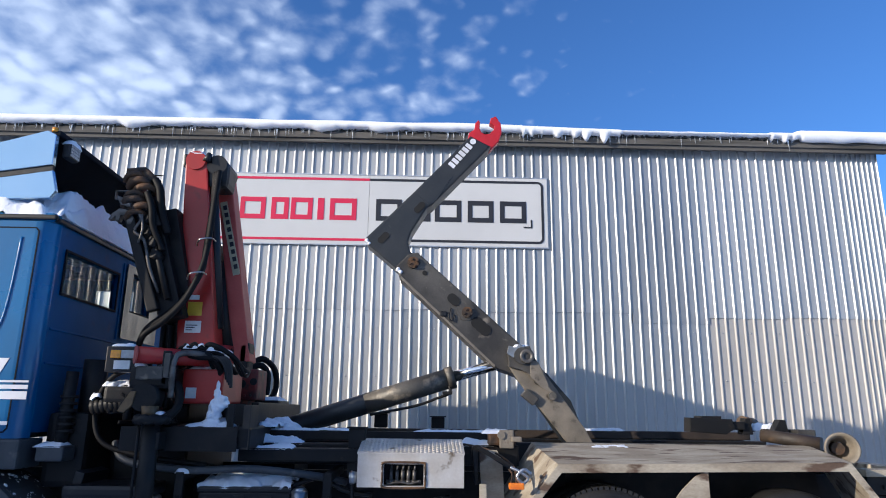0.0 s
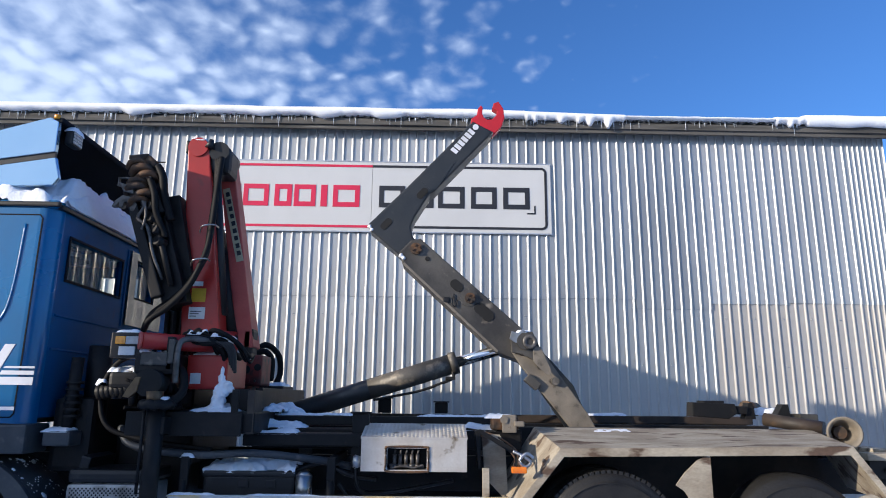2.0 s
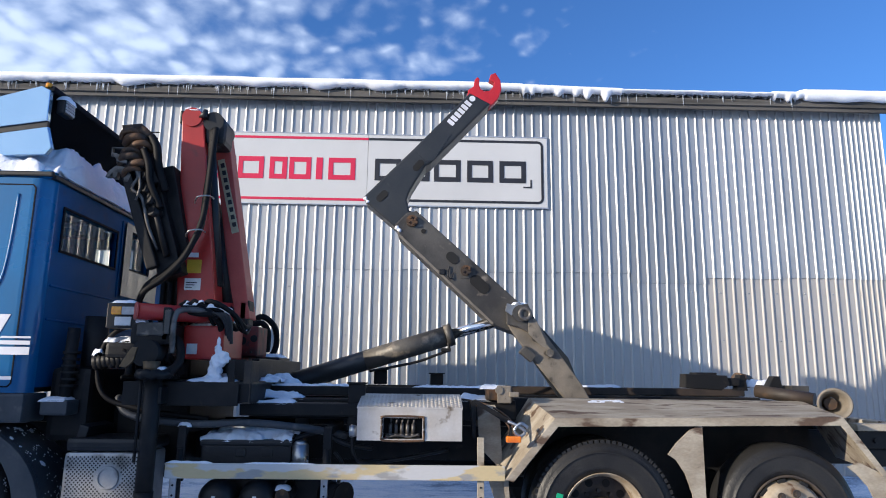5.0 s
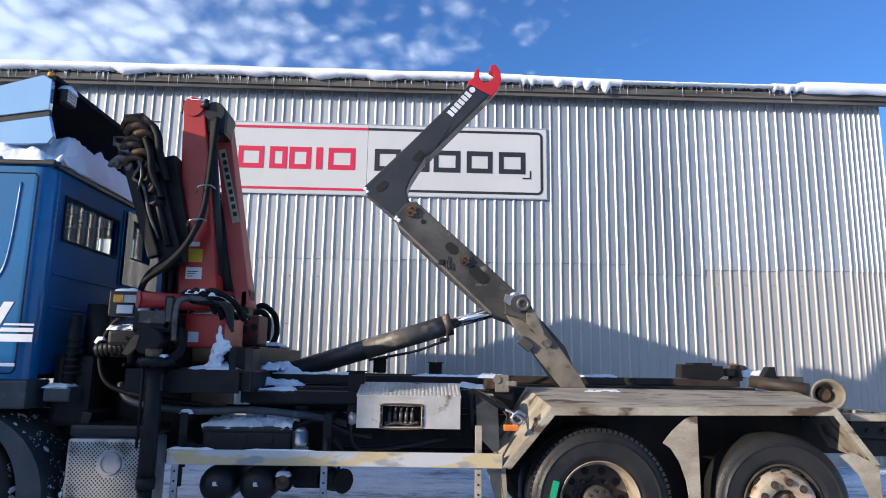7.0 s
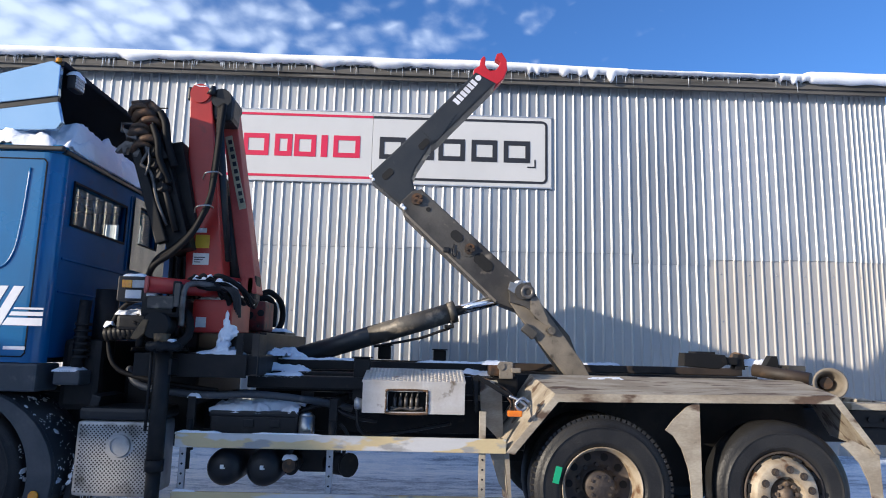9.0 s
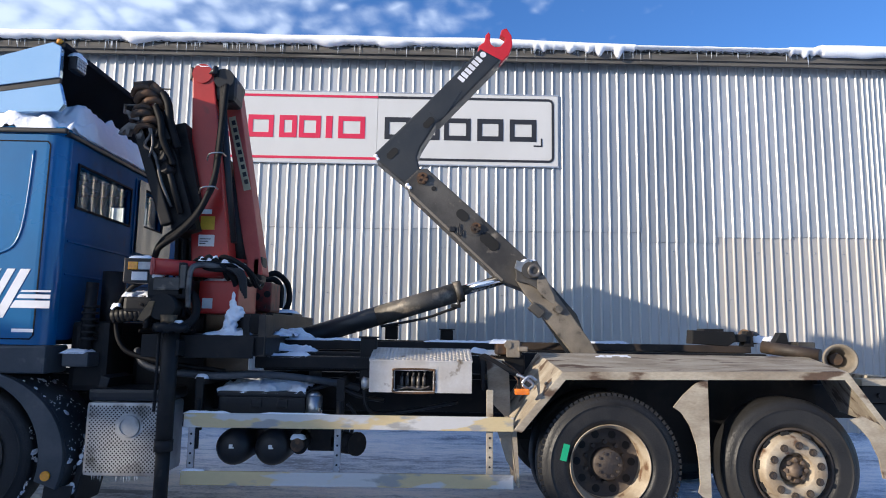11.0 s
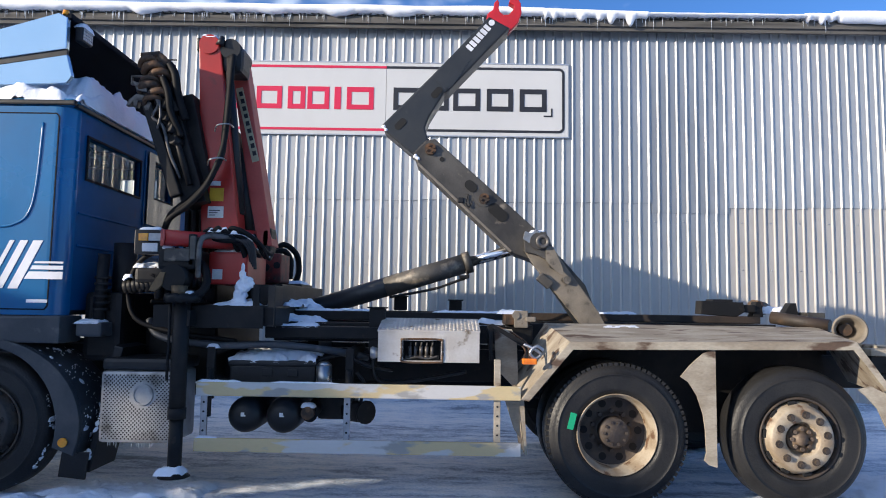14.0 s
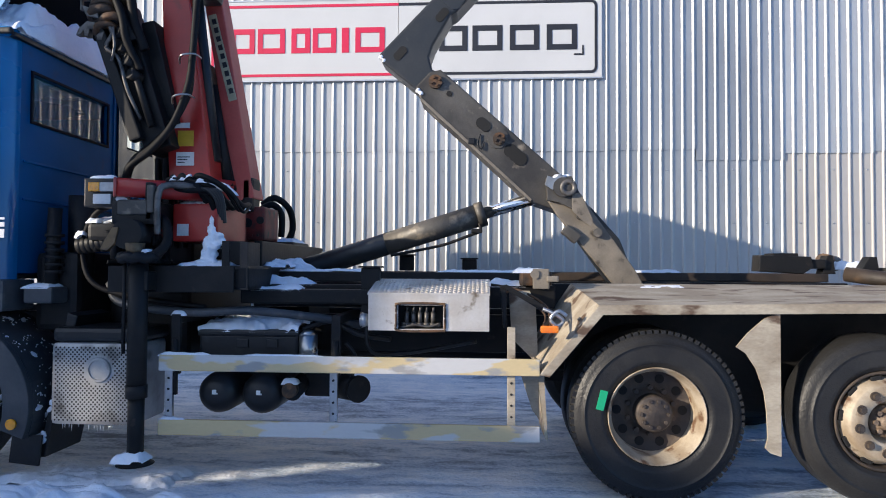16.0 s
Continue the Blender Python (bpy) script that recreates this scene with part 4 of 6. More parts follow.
rod(bm, (-0.75, 5.45, 0.62), (-0.6, 5.3, 0.63), 0.085), rod(bm, (-0.6, 5.3, 0.63), (-0.585, 5.285, 0.63), 0.092)
rod(bm, (-0.9, 5.5, 0.6), (-0.9, 5.5, 0.75), 0.09)
box(bm, -1.0, -0.7, 5.4, 5.7, 0.55, 0.75, 0.03)
pieces("brake_valve", bm, FRAME_BLACK, truck)
bm = B()
rod(bm, (-1.025, 5.14, 0.64), (-1.025, 5.2, 0.64), 0.05, segs=20)
part("filter_end", bm, RUST, truck)
# tread-plate valve box with an open hatch
bm = B()
hole = (-0.29, -0.005, 1.065, 1.215)
panel_with_openings(bm, "y", NEAR, 0.012, -0.48, 0.285, 1.055, 1.28, [hole])
valve_box = part("valve_box", bm, TREAD_PLATE, truck, "worn aluminium tread-plate box with open hatch")
bm = B()
box(bm, -0.48, -0.468, NEAR + 0.0125, 5.40, 1.055, 1.28), box(bm, 0.273, 0.285, NEAR + 0.0125, 5.40, 1.055, 1.28)
box(bm, -0.467, 0.272, 5.385, 5.40, 1.055, 1.28), box(bm, -0.467, 0.272, NEAR + 0.0125, 5.384, 1.055, 1.065)
pieces("box_plate", bm, TREAD_PLATE, valve_box)
bm = B()
prism(bm, [(-0.485, 0.0), (0.29, 0.0), (0.29, 0.012), (-0.485, 0.012)], NEAR - 0.004, 5.41)
bm.verts.ensure_lookup_table()
for v in bm.verts[-8:]:
    v.co.z = 1.281 + (v.co.y - NEAR) * 0.20 + v.co.z
part("lid", bm, TREAD_PLATE, valve_box, "tread-plate lid sloping to the front")
bm = B()
for row, (y, zz) in enumerate([(NEAR + 0.012 + 0.0265 * r, None) for r in range(15)]):
    for i in range(26):
        x = -0.465 + i * 0.0295
        z = 1.2935 + (y - NEAR) * 0.20
        s = 1 if (i + row) % 2 else -1
        box(bm, x - 0.011, x + 0.011, y - 0.003, y + 0.003, z, z + 0.003, turn=pose(0, 0, 0, 0, 0, 45 * s))
for row in range(9):
    for i in range(29):
        x, z = -0.467 + i * 0.0262, 1.072 + row * 0.0245
        if not (hole[0] - 0.03 < x < hole[1] + 0.03 and z < hole[3] + 0.03):
            s = 1 if (i + row) % 2 else -1
            box(bm, x - 0.010, x + 0.010, NEAR - 0.0017, NEAR - 0.0004, z - 0.003, z + 0.003, turn=pose(0, 0, 0, 0, 45 * s, 0))
tagged(part("tread_pattern", bm, TREAD_PLATE, valve_box), kind="stuff")
bm = B()
hose(bm, [(-0.30, NEAR - 0.004, 1.10), (-0.30, NEAR - 0.004, 1.20), (-0.28, NEAR - 0.004, 1.225), (-0.02, NEAR - 0.004, 1.225), (0.005, NEAR - 0.004, 1.20), (0.005, NEAR - 0.004, 1.07), (-0.02, NEAR - 0.004, 1.055), (-0.28, NEAR - 0.004, 1.055), (-0.30, NEAR - 0.004, 1.10)], 0.008)
part("hatch_edge", bm, RUST, valve_box, "grimy rubber hatch edging")
bm = B()
for k in range(5):
    x = -0.24 + k * 0.042
    rod(bm, (x, 5.06, 1.10), (x, 5.06, 1.17), 0.014, segs=10), rod(bm, (x, 5.05, 1.17), (x + 0.006, 5.03, 1.20), 0.007, segs=8)
    rod(bm, (x, 5.05, 1.085), (x, 5.05, 1.10), 0.02, segs=6)
box(bm, -0.28, -0.02, 5.08, 5.2, 1.068, 1.10, 0.01)
hose(bm, [(-0.27, 5.03, 1.075), (-0.18, 5.02, 1.09), (-0.1, 5.03, 1.08), (-0.03, 5.03, 1.10)], 0.007)
pieces("valve_lever", bm, STEEL_DARK, valve_box, "greasy steel valve lever")
# Black sheet behind the levers paints the hatch's dark interior.
bm = B()
box(bm, -0.46, 0.265, 5.10, 5.11, 1.068, 1.278)
part("box_liner", bm, DARK, valve_box)
bm = B()
rod(bm, (-0.53, 5.06, 1.115), (-0.484, 5.06, 1.115), 0.05, 0.035, 20), rod(bm, (-0.54, 5.06, 1.115), (-0.53, 5.06, 1.115), 0.04, segs=20)
part("beacon_horn", bm, STEEL, truck)
# rear mudguards
def mudguard(y0, y1, tag):
    s = 1 if y1 > y0 else -1
    outer = [(0.60, 0.79), (0.965, 1.225), (3.12, 1.255), (3.42, 0.84)]
    inner = [(0.60, 0.93), (0.88, 1.345), (3.20, 1.345), (3.46, 0.90)]
    bm = B()
    a = [bm.verts.new((x, y0, z)) for x, z in outer]
    b = [bm.verts.new((x, y1, z)) for x, z in inner]
    fs = [bm.faces.new((a[k], a[k + 1], b[k + 1], b[k])) for k in range(3)]
    bmesh.ops.recalc_face_normals(bm, faces=fs)
    bmesh.ops.solidify(bm, geom=fs, thickness=0.012)
    guard = part("mudguard", bm, FENDER, truck, "boxy steel mudguard, grey-tan with rust stains")
    bm = B()
    prism(bm, [(0.60, 0.79), (0.965, 1.222), (3.12, 1.252), (3.42, 0.84), (3.37, 0.84), (3.095, 1.195), (0.99, 1.165), (0.66, 0.775)], y0 - 0.004 * s, y0 + 0.012 * s, 0.003)
    part("lip", bm, FENDER, guard)
    bm = B()
    curve = [(1.80, 0.975), (1.86, 0.935), (1.92, 0.84), (1.965, 0.70), (1.98, 0.58), (1.985, 0.42), (1.97, 0.36)]
    prism(bm, [(2.065, 1.19), (1.97, 1.15), (1.87, 1.06)] + curve + [(2.0, 0.33), (2.065, 0.31)], y0 + 0.02 * s, y0 + 0.035 * s)
    part("middle_flap", bm, FENDER, guard, "curved middle panel between the wheels")
    bm = B()
    prism(bm, [(3.13, 0.90), (3.22, 0.93), (3.42, 0.835), (3.43, 0.46), (3.35, 0.48), (3.33, 0.62), (3.27, 0.76), (3.19, 0.85)], y0 + 0.02 * s, y0 + 0.035 * s)
    part("rear_flap", bm, FENDER, guard)
    bm = B()
    prism(bm, [(0.9, 1.30), (3.2, 1.32), (3.3, 0.45), (0.8, 0.45)], y1 - 0.02 * s, y1)
    part("inner_panel", bm, FRAME_BLACK, guard)


mudguard(NEAR, 5.68, 0)
mudguard(FAR, 6.82, 1)
bm = B()
prism(bm, [(0.56, 1.30), (0.60, 1.22), (0.62, 0.80), (0.44, 0.98), (0.42, 1.30)], 5.34, 5.36)
prism(bm, [(0.585, 0.86), (0.63, 0.84), (0.66, 0.36), (0.645, 0.36)], NEAR + 0.1, 5.6)
prism(bm, [(0.46, 0.86), (0.6, 0.86), (0.61, 0.48), (0.56, 0.55)], NEAR + 0.12, NEAR + 0.13)
pieces("mudguard_bracket", bm, FENDER, truck)
bm = B()
box(bm, 0.60, 0.71, 4.93, 4.985, 1.055, 1.10, 0.01)
part("indicator", bm, ORANGE, truck, "orange rectangular side indicator")
bm = B()
box(bm, 0.50, 0.72, 5.42, 5.54, 1.33, 1.43, 0.02)
rod(bm, (0.66, 5.40, 1.38), (0.66, 5.5, 1.38), 0.04)
hose(bm, [(0.30, 5.4, 1.34), (0.5, 5.38, 1.30), (0.66, 5.2, 1.2), (0.66, 5.0, 1.09)], 0.008)
hose(bm, [(0.36, 5.4, 1.30), (0.52, 5.36, 1.26), (0.64, 5.15, 1.16), (0.62, 4.98, 1.10)], 0.007)
pieces("latch", bm, RUST, truck)
bm = B()
prism(bm, [(0.36, 1.335), (0.40, 1.345), (0.72, 1.17), (0.70, 1.13)], 5.18, 5.24, 0.004)
prism(bm, [(0.36, 1.33), (0.40, 1.33), (0.40, 1.06), (0.38, 1.06)], 5.20, 5.32, 0.003)
pieces("gusset", bm, FRAME_BLACK, truck, "black sloping gusset bar")
bm = B()
hose(bm, [(0.62, 5.0, 1.20), (0.69, 4.97, 1.17), (0.74, 4.96, 1.13), (0.70, 4.96, 1.10), (0.66, 4.96, 1.14), (0.71, 4.955, 1.19), (0.76, 4.96, 1.16)], 0.012)
part("cable_coil", bm, STEEL, truck, "coiled grey indicator cable")
bm = B()
box(bm, 0.585, 0.70, 5.40, 5.415, 1.31, 1.45, 0.01), rod(bm, (0.60, 5.39, 1.41), (0.60, 5.42, 1.41), 0.03), box(bm, 0.68, 0.76, 5.38, 5.46, 1.36, 1.40, 0.01)
pieces("latch_plate", bm, ARM_TAN, truck, "tan latch plate with pin")
# wheels
def tyre(parent, cx, cz, y0, w, R_out, rim_r, lugs=True):
    bm = B()
    yo, yi = y0, y0 + w
    lathe(bm, [(rim_r, yo + 0.03), (rim_r + 0.02, yo + 0.012), (rim_r + 0.034, yo + 0.006), (rim_r + 0.038, yo - 0.001), (rim_r + 0.06, yo + 0.0), (R_out * 0.80, yo - 0.006), (R_out * 0.835, yo - 0.005), (R_out * 0.84, yo - 0.011), (R_out * 0.85, yo - 0.011), (R_out * 0.855, yo - 0.004), (R_out * 0.90, yo + 0.004), (R_out * 0.955, yo + 0.02), (R_out * 0.985, yo + 0.04),
               (R_out, yo + 0.07), (R_out, yi - 0.07), (R_out * 0.97, yi - 0.03), (R_out * 0.85, yi), (rim_r, yi - 0.03)], cx, cz, 64, close=True)
    t = part("tyre", bm, RUBBER, parent, "dusty black truck tyre")
    if lugs:
        bm = B()
        for k in range(76):
            a = 2 * math.pi * k / 76
            box(bm, -0.015, 0.015, yo + 0.024, yo + 0.08, R_out - 0.03, R_out + 0.003, 0.0, None)
            bm.verts.ensure_lookup_table()
            bmesh.ops.rotate(bm, cent=(0, 0, 0), matrix=Matrix.Rotation(a, 3, "Y"), verts=bm.verts[-8:])
            bmesh.ops.translate(bm, vec=(cx, 0, cz), verts=bm.verts[-8:])
        tagged(part("tread", bm, RUBBER, t), kind="stuff")
    return t


def wheel(name, cx, cz, y0, R_out, style, label):
    hub = B()
    rod(hub, (cx, y0 + 0.2, cz), (cx, y0 + 0.5, cz), 0.12)
    w = part(name, hub, FRAME_BLACK, truck, label)
    tyre(w, cx, cz, y0, 0.30, R_out, 0.298, style == "dish")
    bm = B()
    if style == "dish":
        lathe(bm, [(0.302, y0 + 0.03), (0.307, y0 + 0.012), (0.303, y0 + 0.004), (0.297, y0 + 0.010), (0.288, y0 + 0.035), (0.272, y0 + 0.07), (0.262, y0 + 0.20), (0.24, y0 + 0.225)], cx, cz, 64, caps=False)
        part("rim", bm, RIM_CREAM, w, "dusty cream dished rim")
        # The rim shadows this disc; that shade is in its dark colour.
        bm = B()
        lathe(bm, [(0.264, y0 + 0.195), (0.24, y0 + 0.215), (0.17, y0 + 0.215), (0.135, y0 + 0.205), (0.13, y0 + 0.17), (0.0, y0 + 0.17)], cx, cz, 48, caps=False)
        part("disc", bm, RIM_DARK, w, "brake-dusted wheel disc, darkened for rim shadow")
        bm = B()
        lathe(bm, [(0.118, y0 + 0.17), (0.115, y0 + 0.085), (0.105, y0 + 0.075), (0.0, y0 + 0.07)], cx, cz, 32)
        for k in range(10):
            a = 2 * math.pi * k / 10
            rod(bm, (cx + 0.085 * math.cos(a), y0 + 0.08, cz + 0.085 * math.sin(a)), (cx + 0.085 * math.cos(a), y0 + 0.062, cz + 0.085 * math.sin(a)), 0.012, segs=6)
        part("hub", bm, RIM_DARK, w)
        for k in range(10):
            a = 2 * math.pi * (k + 0.5) / 10
            bm = B()
            rod(bm, (cx + 0.152 * math.cos(a), y0 + 0.212, cz + 0.152 * math.sin(a)), (cx + 0.152 * math.cos(a), y0 + 0.175, cz + 0.152 * math.sin(a)), 0.017, segs=6, smooth=False)
            part("nut", bm, RIM_DARK, w)
            bm = B()
            a = 2 * math.pi * k / 10
            rod(bm, (cx + 0.213 * math.cos(a), y0 + 0.216, cz + 0.213 * math.sin(a)), (cx + 0.213 * math.cos(a), y0 + 0.2115, cz + 0.213 * math.sin(a)), 0.030, segs=16)
            part("vent_hole", bm, DARK, w)
    else:
        lathe(bm, [(0.302, y0 + 0.03), (0.308, y0 + 0.012), (0.300, y0 + 0.004), (0.289, y0 + 0.012), (0.280, y0 + 0.05), (0.268, y0 + 0.10), (0.262, y0 + 0.16), (0.24, y0 + 0.20)], cx, cz, 64, caps=False)
        part("rim", bm, RIM_DARK, w, "dark steel rim with a bright edge")
        bm = B()
        lathe(bm, [(0.276, y0 + 0.09), (0.272, y0 + 0.055), (0.262, y0 + 0.025), (0.248, y0 - 0.002), (0.236, y0 - 0.026), (0.226, y0 - 0.034), (0.136, y0 - 0.034), (0.128, y0 - 0.026), (0.122, y0 + 0.06), (0.0, y0 + 0.06)], cx, cz, 56, caps=False)
        if name == "front_wheel":
            part("disc", bm, RIM_DARK, w, "dark dusty wheel disc")
        else:
            part("disc", bm, RIM_CREAM, w, "dusty cream convex wheel disc with rust stains")
        bm = B()
        lathe(bm, [(0.100, y0 + 0.06), (0.096, y0 + 0.005), (0.05, y0 + 0.0), (0.045, y0 - 0.03), (0.0, y0 - 0.032)], cx, cz, 28)
        for k in range(8):
            a = 2 * math.pi * k / 8
            rod(bm, (cx + 0.075 * math.cos(a), y0 + 0.01, cz + 0.075 * math.sin(a)), (cx + 0.075 * math.cos(a), y0 - 0.022, cz + 0.075 * math.sin(a)), 0.015, segs=8)
        part("hub", bm, HUB_BROWN, w, "brown wheel hub darkened for its recess")
        for k in range(10):
            a = 2 * math.pi * (k + 0.3) / 10
            c, s = math.cos(a), math.sin(a)
            bm = B()
            rod(bm, (cx + 0.184 * c, y0 - 0.032, cz + 0.184 * s), (cx + 0.184 * c, y0 - 0.042, cz + 0.184 * s), 0.029, segs=16)
            rod(bm, (cx + 0.184 * c, y0 - 0.0425, cz + 0.184 * s), (cx + 0.184 * c, y0 - 0.064, cz + 0.184 * s), 0.019, segs=6, smooth=False)
            part("nut", bm, RIM_DARK, w)
            bm = B()
            a = 2 * math.pi * (k + 0.8) / 10
            c, s = math.cos(a), math.sin(a)
            box(bm, -0.034, 0.034, -0.012, 0.012, -0.02, 0.02, 0.01, pose(0, 0, 0, 0, 0, 0))
            bmesh.ops.rotate(bm, cent=(0, 0, 0), matrix=Matrix.Rotation(math.pi / 2 - a, 3, "Y"), verts=bm.verts)
            bmesh.ops.translate(bm, vec=(cx + 0.262 * c, y0 + 0.024, cz + 0.262 * s), verts=bm.verts)
            part("vent_hole", bm, DARK, w)
    return w


w1 = wheel("drive_wheel", 1.335, 0.53, 5.06, 0.535, "dish", "deep-dished twin drive wheel")
tyre(w1, 1.335, 0.53, 5.40, 0.30, 0.535, 0.298, False)
bm = B()
box(bm, -0.024, 0.024, 5.047, 5.053, -0.062, 0.062, 0.001, pose(0, 0, 0, 0, 14, 0))
bmesh.ops.translate(bm, vec=(0.99, 0, 0.63), verts=bm.verts)
part("tape_tag", bm, GREEN_TAPE, w1, "green tape tag stuck on the tyre wall")
wheel("tag_axle_wheel", 2.71, 0.525, 5.06, 0.525, "disc", "single wheel with ten nuts")
wheel("front_wheel", -3.49, 0.53, 5.06, 0.53, "disc", "snow-flecked front wheel")
for cx in (1.335, 2.71, -3.49):
    wb = B()
    rod(wb, (cx, 7.1, 0.53), (cx, 7.2, 0.53), 0.24)
    wf = part("far_wheel", wb, RIM_DARK, truck)
    tyre(wf, cx, 0.53, 7.12, 0.30, 0.53, 0.26, False)
# deck gear behind the arm
bm = B()
prism(bm, [(2.30, 1.44), (2.31, 1.56), (2.68, 1.55), (2.70, 1.47), (2.62, 1.42)], 5.9, 6.05, 0.008)
box(bm, 2.42, 2.60, 5.93, 6.1, 1.551, 1.575, 0.006), box(bm, 2.70, 2.80, 5.92, 6.08, 1.46, 1.53, 0.01)
part("container_lock", bm, FRAME_BLACK, truck, "black container locking block")
bm = B()
prism(bm, [(2.78, 1.42), (2.82, 1.56), (2.86, 1.56), (2.88, 1.42)], 5.95, 6.05, 0.005)
prism(bm, [(3.02, 1.42), (3.10, 1.55), (3.15, 1.55), (3.17, 1.42)], 5.9, 6.0, 0.005)
pieces("lock_lug", bm, FRAME_BLACK, truck)
bm = B()
box(bm, 3.2, 3.36, 5.82, 6.0, 1.36, 1.47, 0.01)
part("guide_block", bm, ARM_WORN, truck)
bm = B()
rod(bm, (2.86, 6.1, 1.52), (3.0, 6.2, 1.5), 0.06)
part("guide_knob", bm, RUST, truck)
bm = B()
rod(bm, (2.95, 5.95, 1.42), (3.28, 5.62, 1.36), 0.055)
part("roller_arm", bm, RAIL_BROWN, truck)
bm = B()
lathe(bm, [(0.05, 5.60), (0.075, 5.58), (0.10, 5.50), (0.126, 5.42), (0.128, 5.38), (0.116, 5.375), (0.092, 5.43), (0.075, 5.52), (0.05, 5.54)], 0, 0, 36, close=True)
bmesh.ops.translate(bm, vec=(0, -5.5, 0), verts=bm.verts)
bmesh.ops.rotate(bm, cent=(0, 0, 0), matrix=Matrix.Rotation(radians(-22), 3, "Z"), verts=bm.verts)
bmesh.ops.translate(bm, vec=(3.335, 5.47, 1.335), verts=bm.verts)
part("guide_roller", bm, ARM_TAN, truck, "worn hollow container guide roller")
bm = B()
rod(bm, (3.31, 5.45, 1.335), (3.335, 5.56, 1.335), 0.05)
part("roller_hub", bm, RUST, truck)
bm = B()
box(bm, 3.40, 3.80, 5.28, 5.42, 1.135, 1.19, 0.010), box(bm, 3.81, 3.95, 5.28, 7.2, 1.10, 1.19, 0.010)
box(bm, 3.76, 3.86, 5.84, 5.9, 0.88, 1.098, 0.006), box(bm, 3.76, 3.86, 6.6, 6.66, 0.88, 1.098, 0.006)
pieces("tail_beam", bm, FENDER, truck, "tan steel tail beam")
bm = B()
box(bm, 3.42, 3.80, 5.31, 5.40, 1.0, 1.134, 0.008), box(bm, 3.5, 3.9, 5.33, 5.45, 0.86, 0.998, 0.02)
rod(bm, (3.55, 5.30, 1.06), (3.55, 5.285, 1.06), 0.02, segs=12), rod(bm, (3.68, 5.30, 1.06), (3.68, 5.285, 1.06), 0.02, segs=12)
pieces("tail_bracket", bm, FRAME_BLACK, truck)
bm = B()
box(bm, 3.905, 3.96, 5.4, 5.7, 0.92, 1.04, 0.01), box(bm, 3.905, 3.96, 6.8, 7.1, 0.92, 1.04, 0.01)
pieces("tail_lamp", bm, BLACK_PLASTIC, truck)

# ---- hook arm ----
lift = thing("hook_lift", (1.3, 6.25, 1.34), "charcoal hook-lift arm raised over the truck with a red hook", "hook lift")
bm = B()
prism(bm, [(-0.30, 2.915), (-0.26, 2.80), (0.62, 1.985), (0.86, 1.90), (0.98, 1.98), (0.95, 2.12), (-0.10, 3.05), (-0.19, 3.03)], 6.1, 6.4, 0.015)
boom = part("boom", bm, ARM_WORN, lift, "dusty dark boom tube with cut-outs")
bm = B()
prism(bm, [(-0.262, 2.797), (0.618, 1.982), (0.63, 2.0), (-0.25, 2.817)], 6.093, 6.099)
part("scraped_edge", bm, ARM_TAN, boom, "pale strip along the lower edge of the boom")
# Cut-outs are black discs on the face, their inner shade painted.
for x, z, rr, lng in ((0.245, 2.60, 0.045, 0.02), (0.50, 2.355, 0.055, 0.05), (-0.03, 2.85, 0.022, 0.0)):
    bm = B()
    d = Vector((0.74, 0, -0.67)) * lng
    for s in (-1, 0, 1):
        rod(bm, (x + d.x * s, 6.099, z + d.z * s), (x + d.x * s, 6.094 - 0.001 * s, z + d.z * s), rr, segs=24)
    part("cut_out", bm, DARK, boom)
for x, z, rr, mt in ((-0.14, 2.945, 0.055, RUST), (0.37, 2.48, 0.05, RUST), (0.36, 2.49, 0.085, ARM_WORN)):
    bm = B()
    dep = 6.07 if rr < 0.08 else 6.092
    rod(bm, (x, 6.1, z), (x, dep, z), rr, segs=20)
    for k in range(4):
        a = k * math.pi / 2 + 0.4
        if rr < 0.08:
            rod(bm, (x + 0.6 * rr * math.cos(a), dep, z + 0.6 * rr * math.sin(a)), (x + 0.6 * rr * math.cos(a), dep - 0.015, z + 0.6 * rr * math.sin(a)), 0.012, segs=6)
    part("pin_boss", bm, mt, boom)
bm = B()
prism(bm, [(0.74, 2.0), (0.83, 1.86), (1.28, 1.30), (1.50, 1.30), (1.42, 1.45), (1.08, 1.92), (0.94, 2.13), (0.82, 2.16)], 6.04, 6.09, 0.008)
part("root_plate", bm, ARM_TAN, lift, "tan dusty root plate")
bm = B()
prism(bm, [(0.80, 1.96), (0.9, 1.86), (1.30, 1.30), (1.52, 1.30), (1.46, 1.50), (1.38, 1.70), (1.16, 1.95), (0.96, 2.12)], 6.41, 6.46, 0.008)
part("root_plate", bm, ARM_PAINT, lift)
bm = B()
box(bm, 0.86, 1.0, 6.0, 6.1, 1.68, 1.76, 0.01, pose(0, 0, 0, 0, 40, 0)), rod(bm, (1.13, 6.04, 1.73), (1.13, 6.0, 1.73), 0.035)
rod(bm, (1.0, 6.04, 1.86), (1.0, 6.0, 1.86), 0.03)
pieces("lock_bracket", bm, ARM_WORN, lift)
bm = B()
rod(bm, (0.86, 5.97, 2.08), (0.86, 6.5, 2.08), 0.062), rod(bm, (0.86, 5.955, 2.08), (0.86, 5.97, 2.08), 0.075, segs=24)
prism(bm, [(0.73, 2.15), (0.74, 1.98), (0.84, 1.96), (1.04, 1.86), (1.03, 1.95), (0.93, 2.17)], 5.985, 6.03, 0.008)
part("pivot_pin", bm, ARM_WORN, lift, "greasy pivot pin and clevis")
bm = B()
lathe(bm, [(0.030, 5.945), (0.062, 5.942), (0.066, 5.952), (0.030, 5.954)], 0.90, 2.075, 28, close=True)
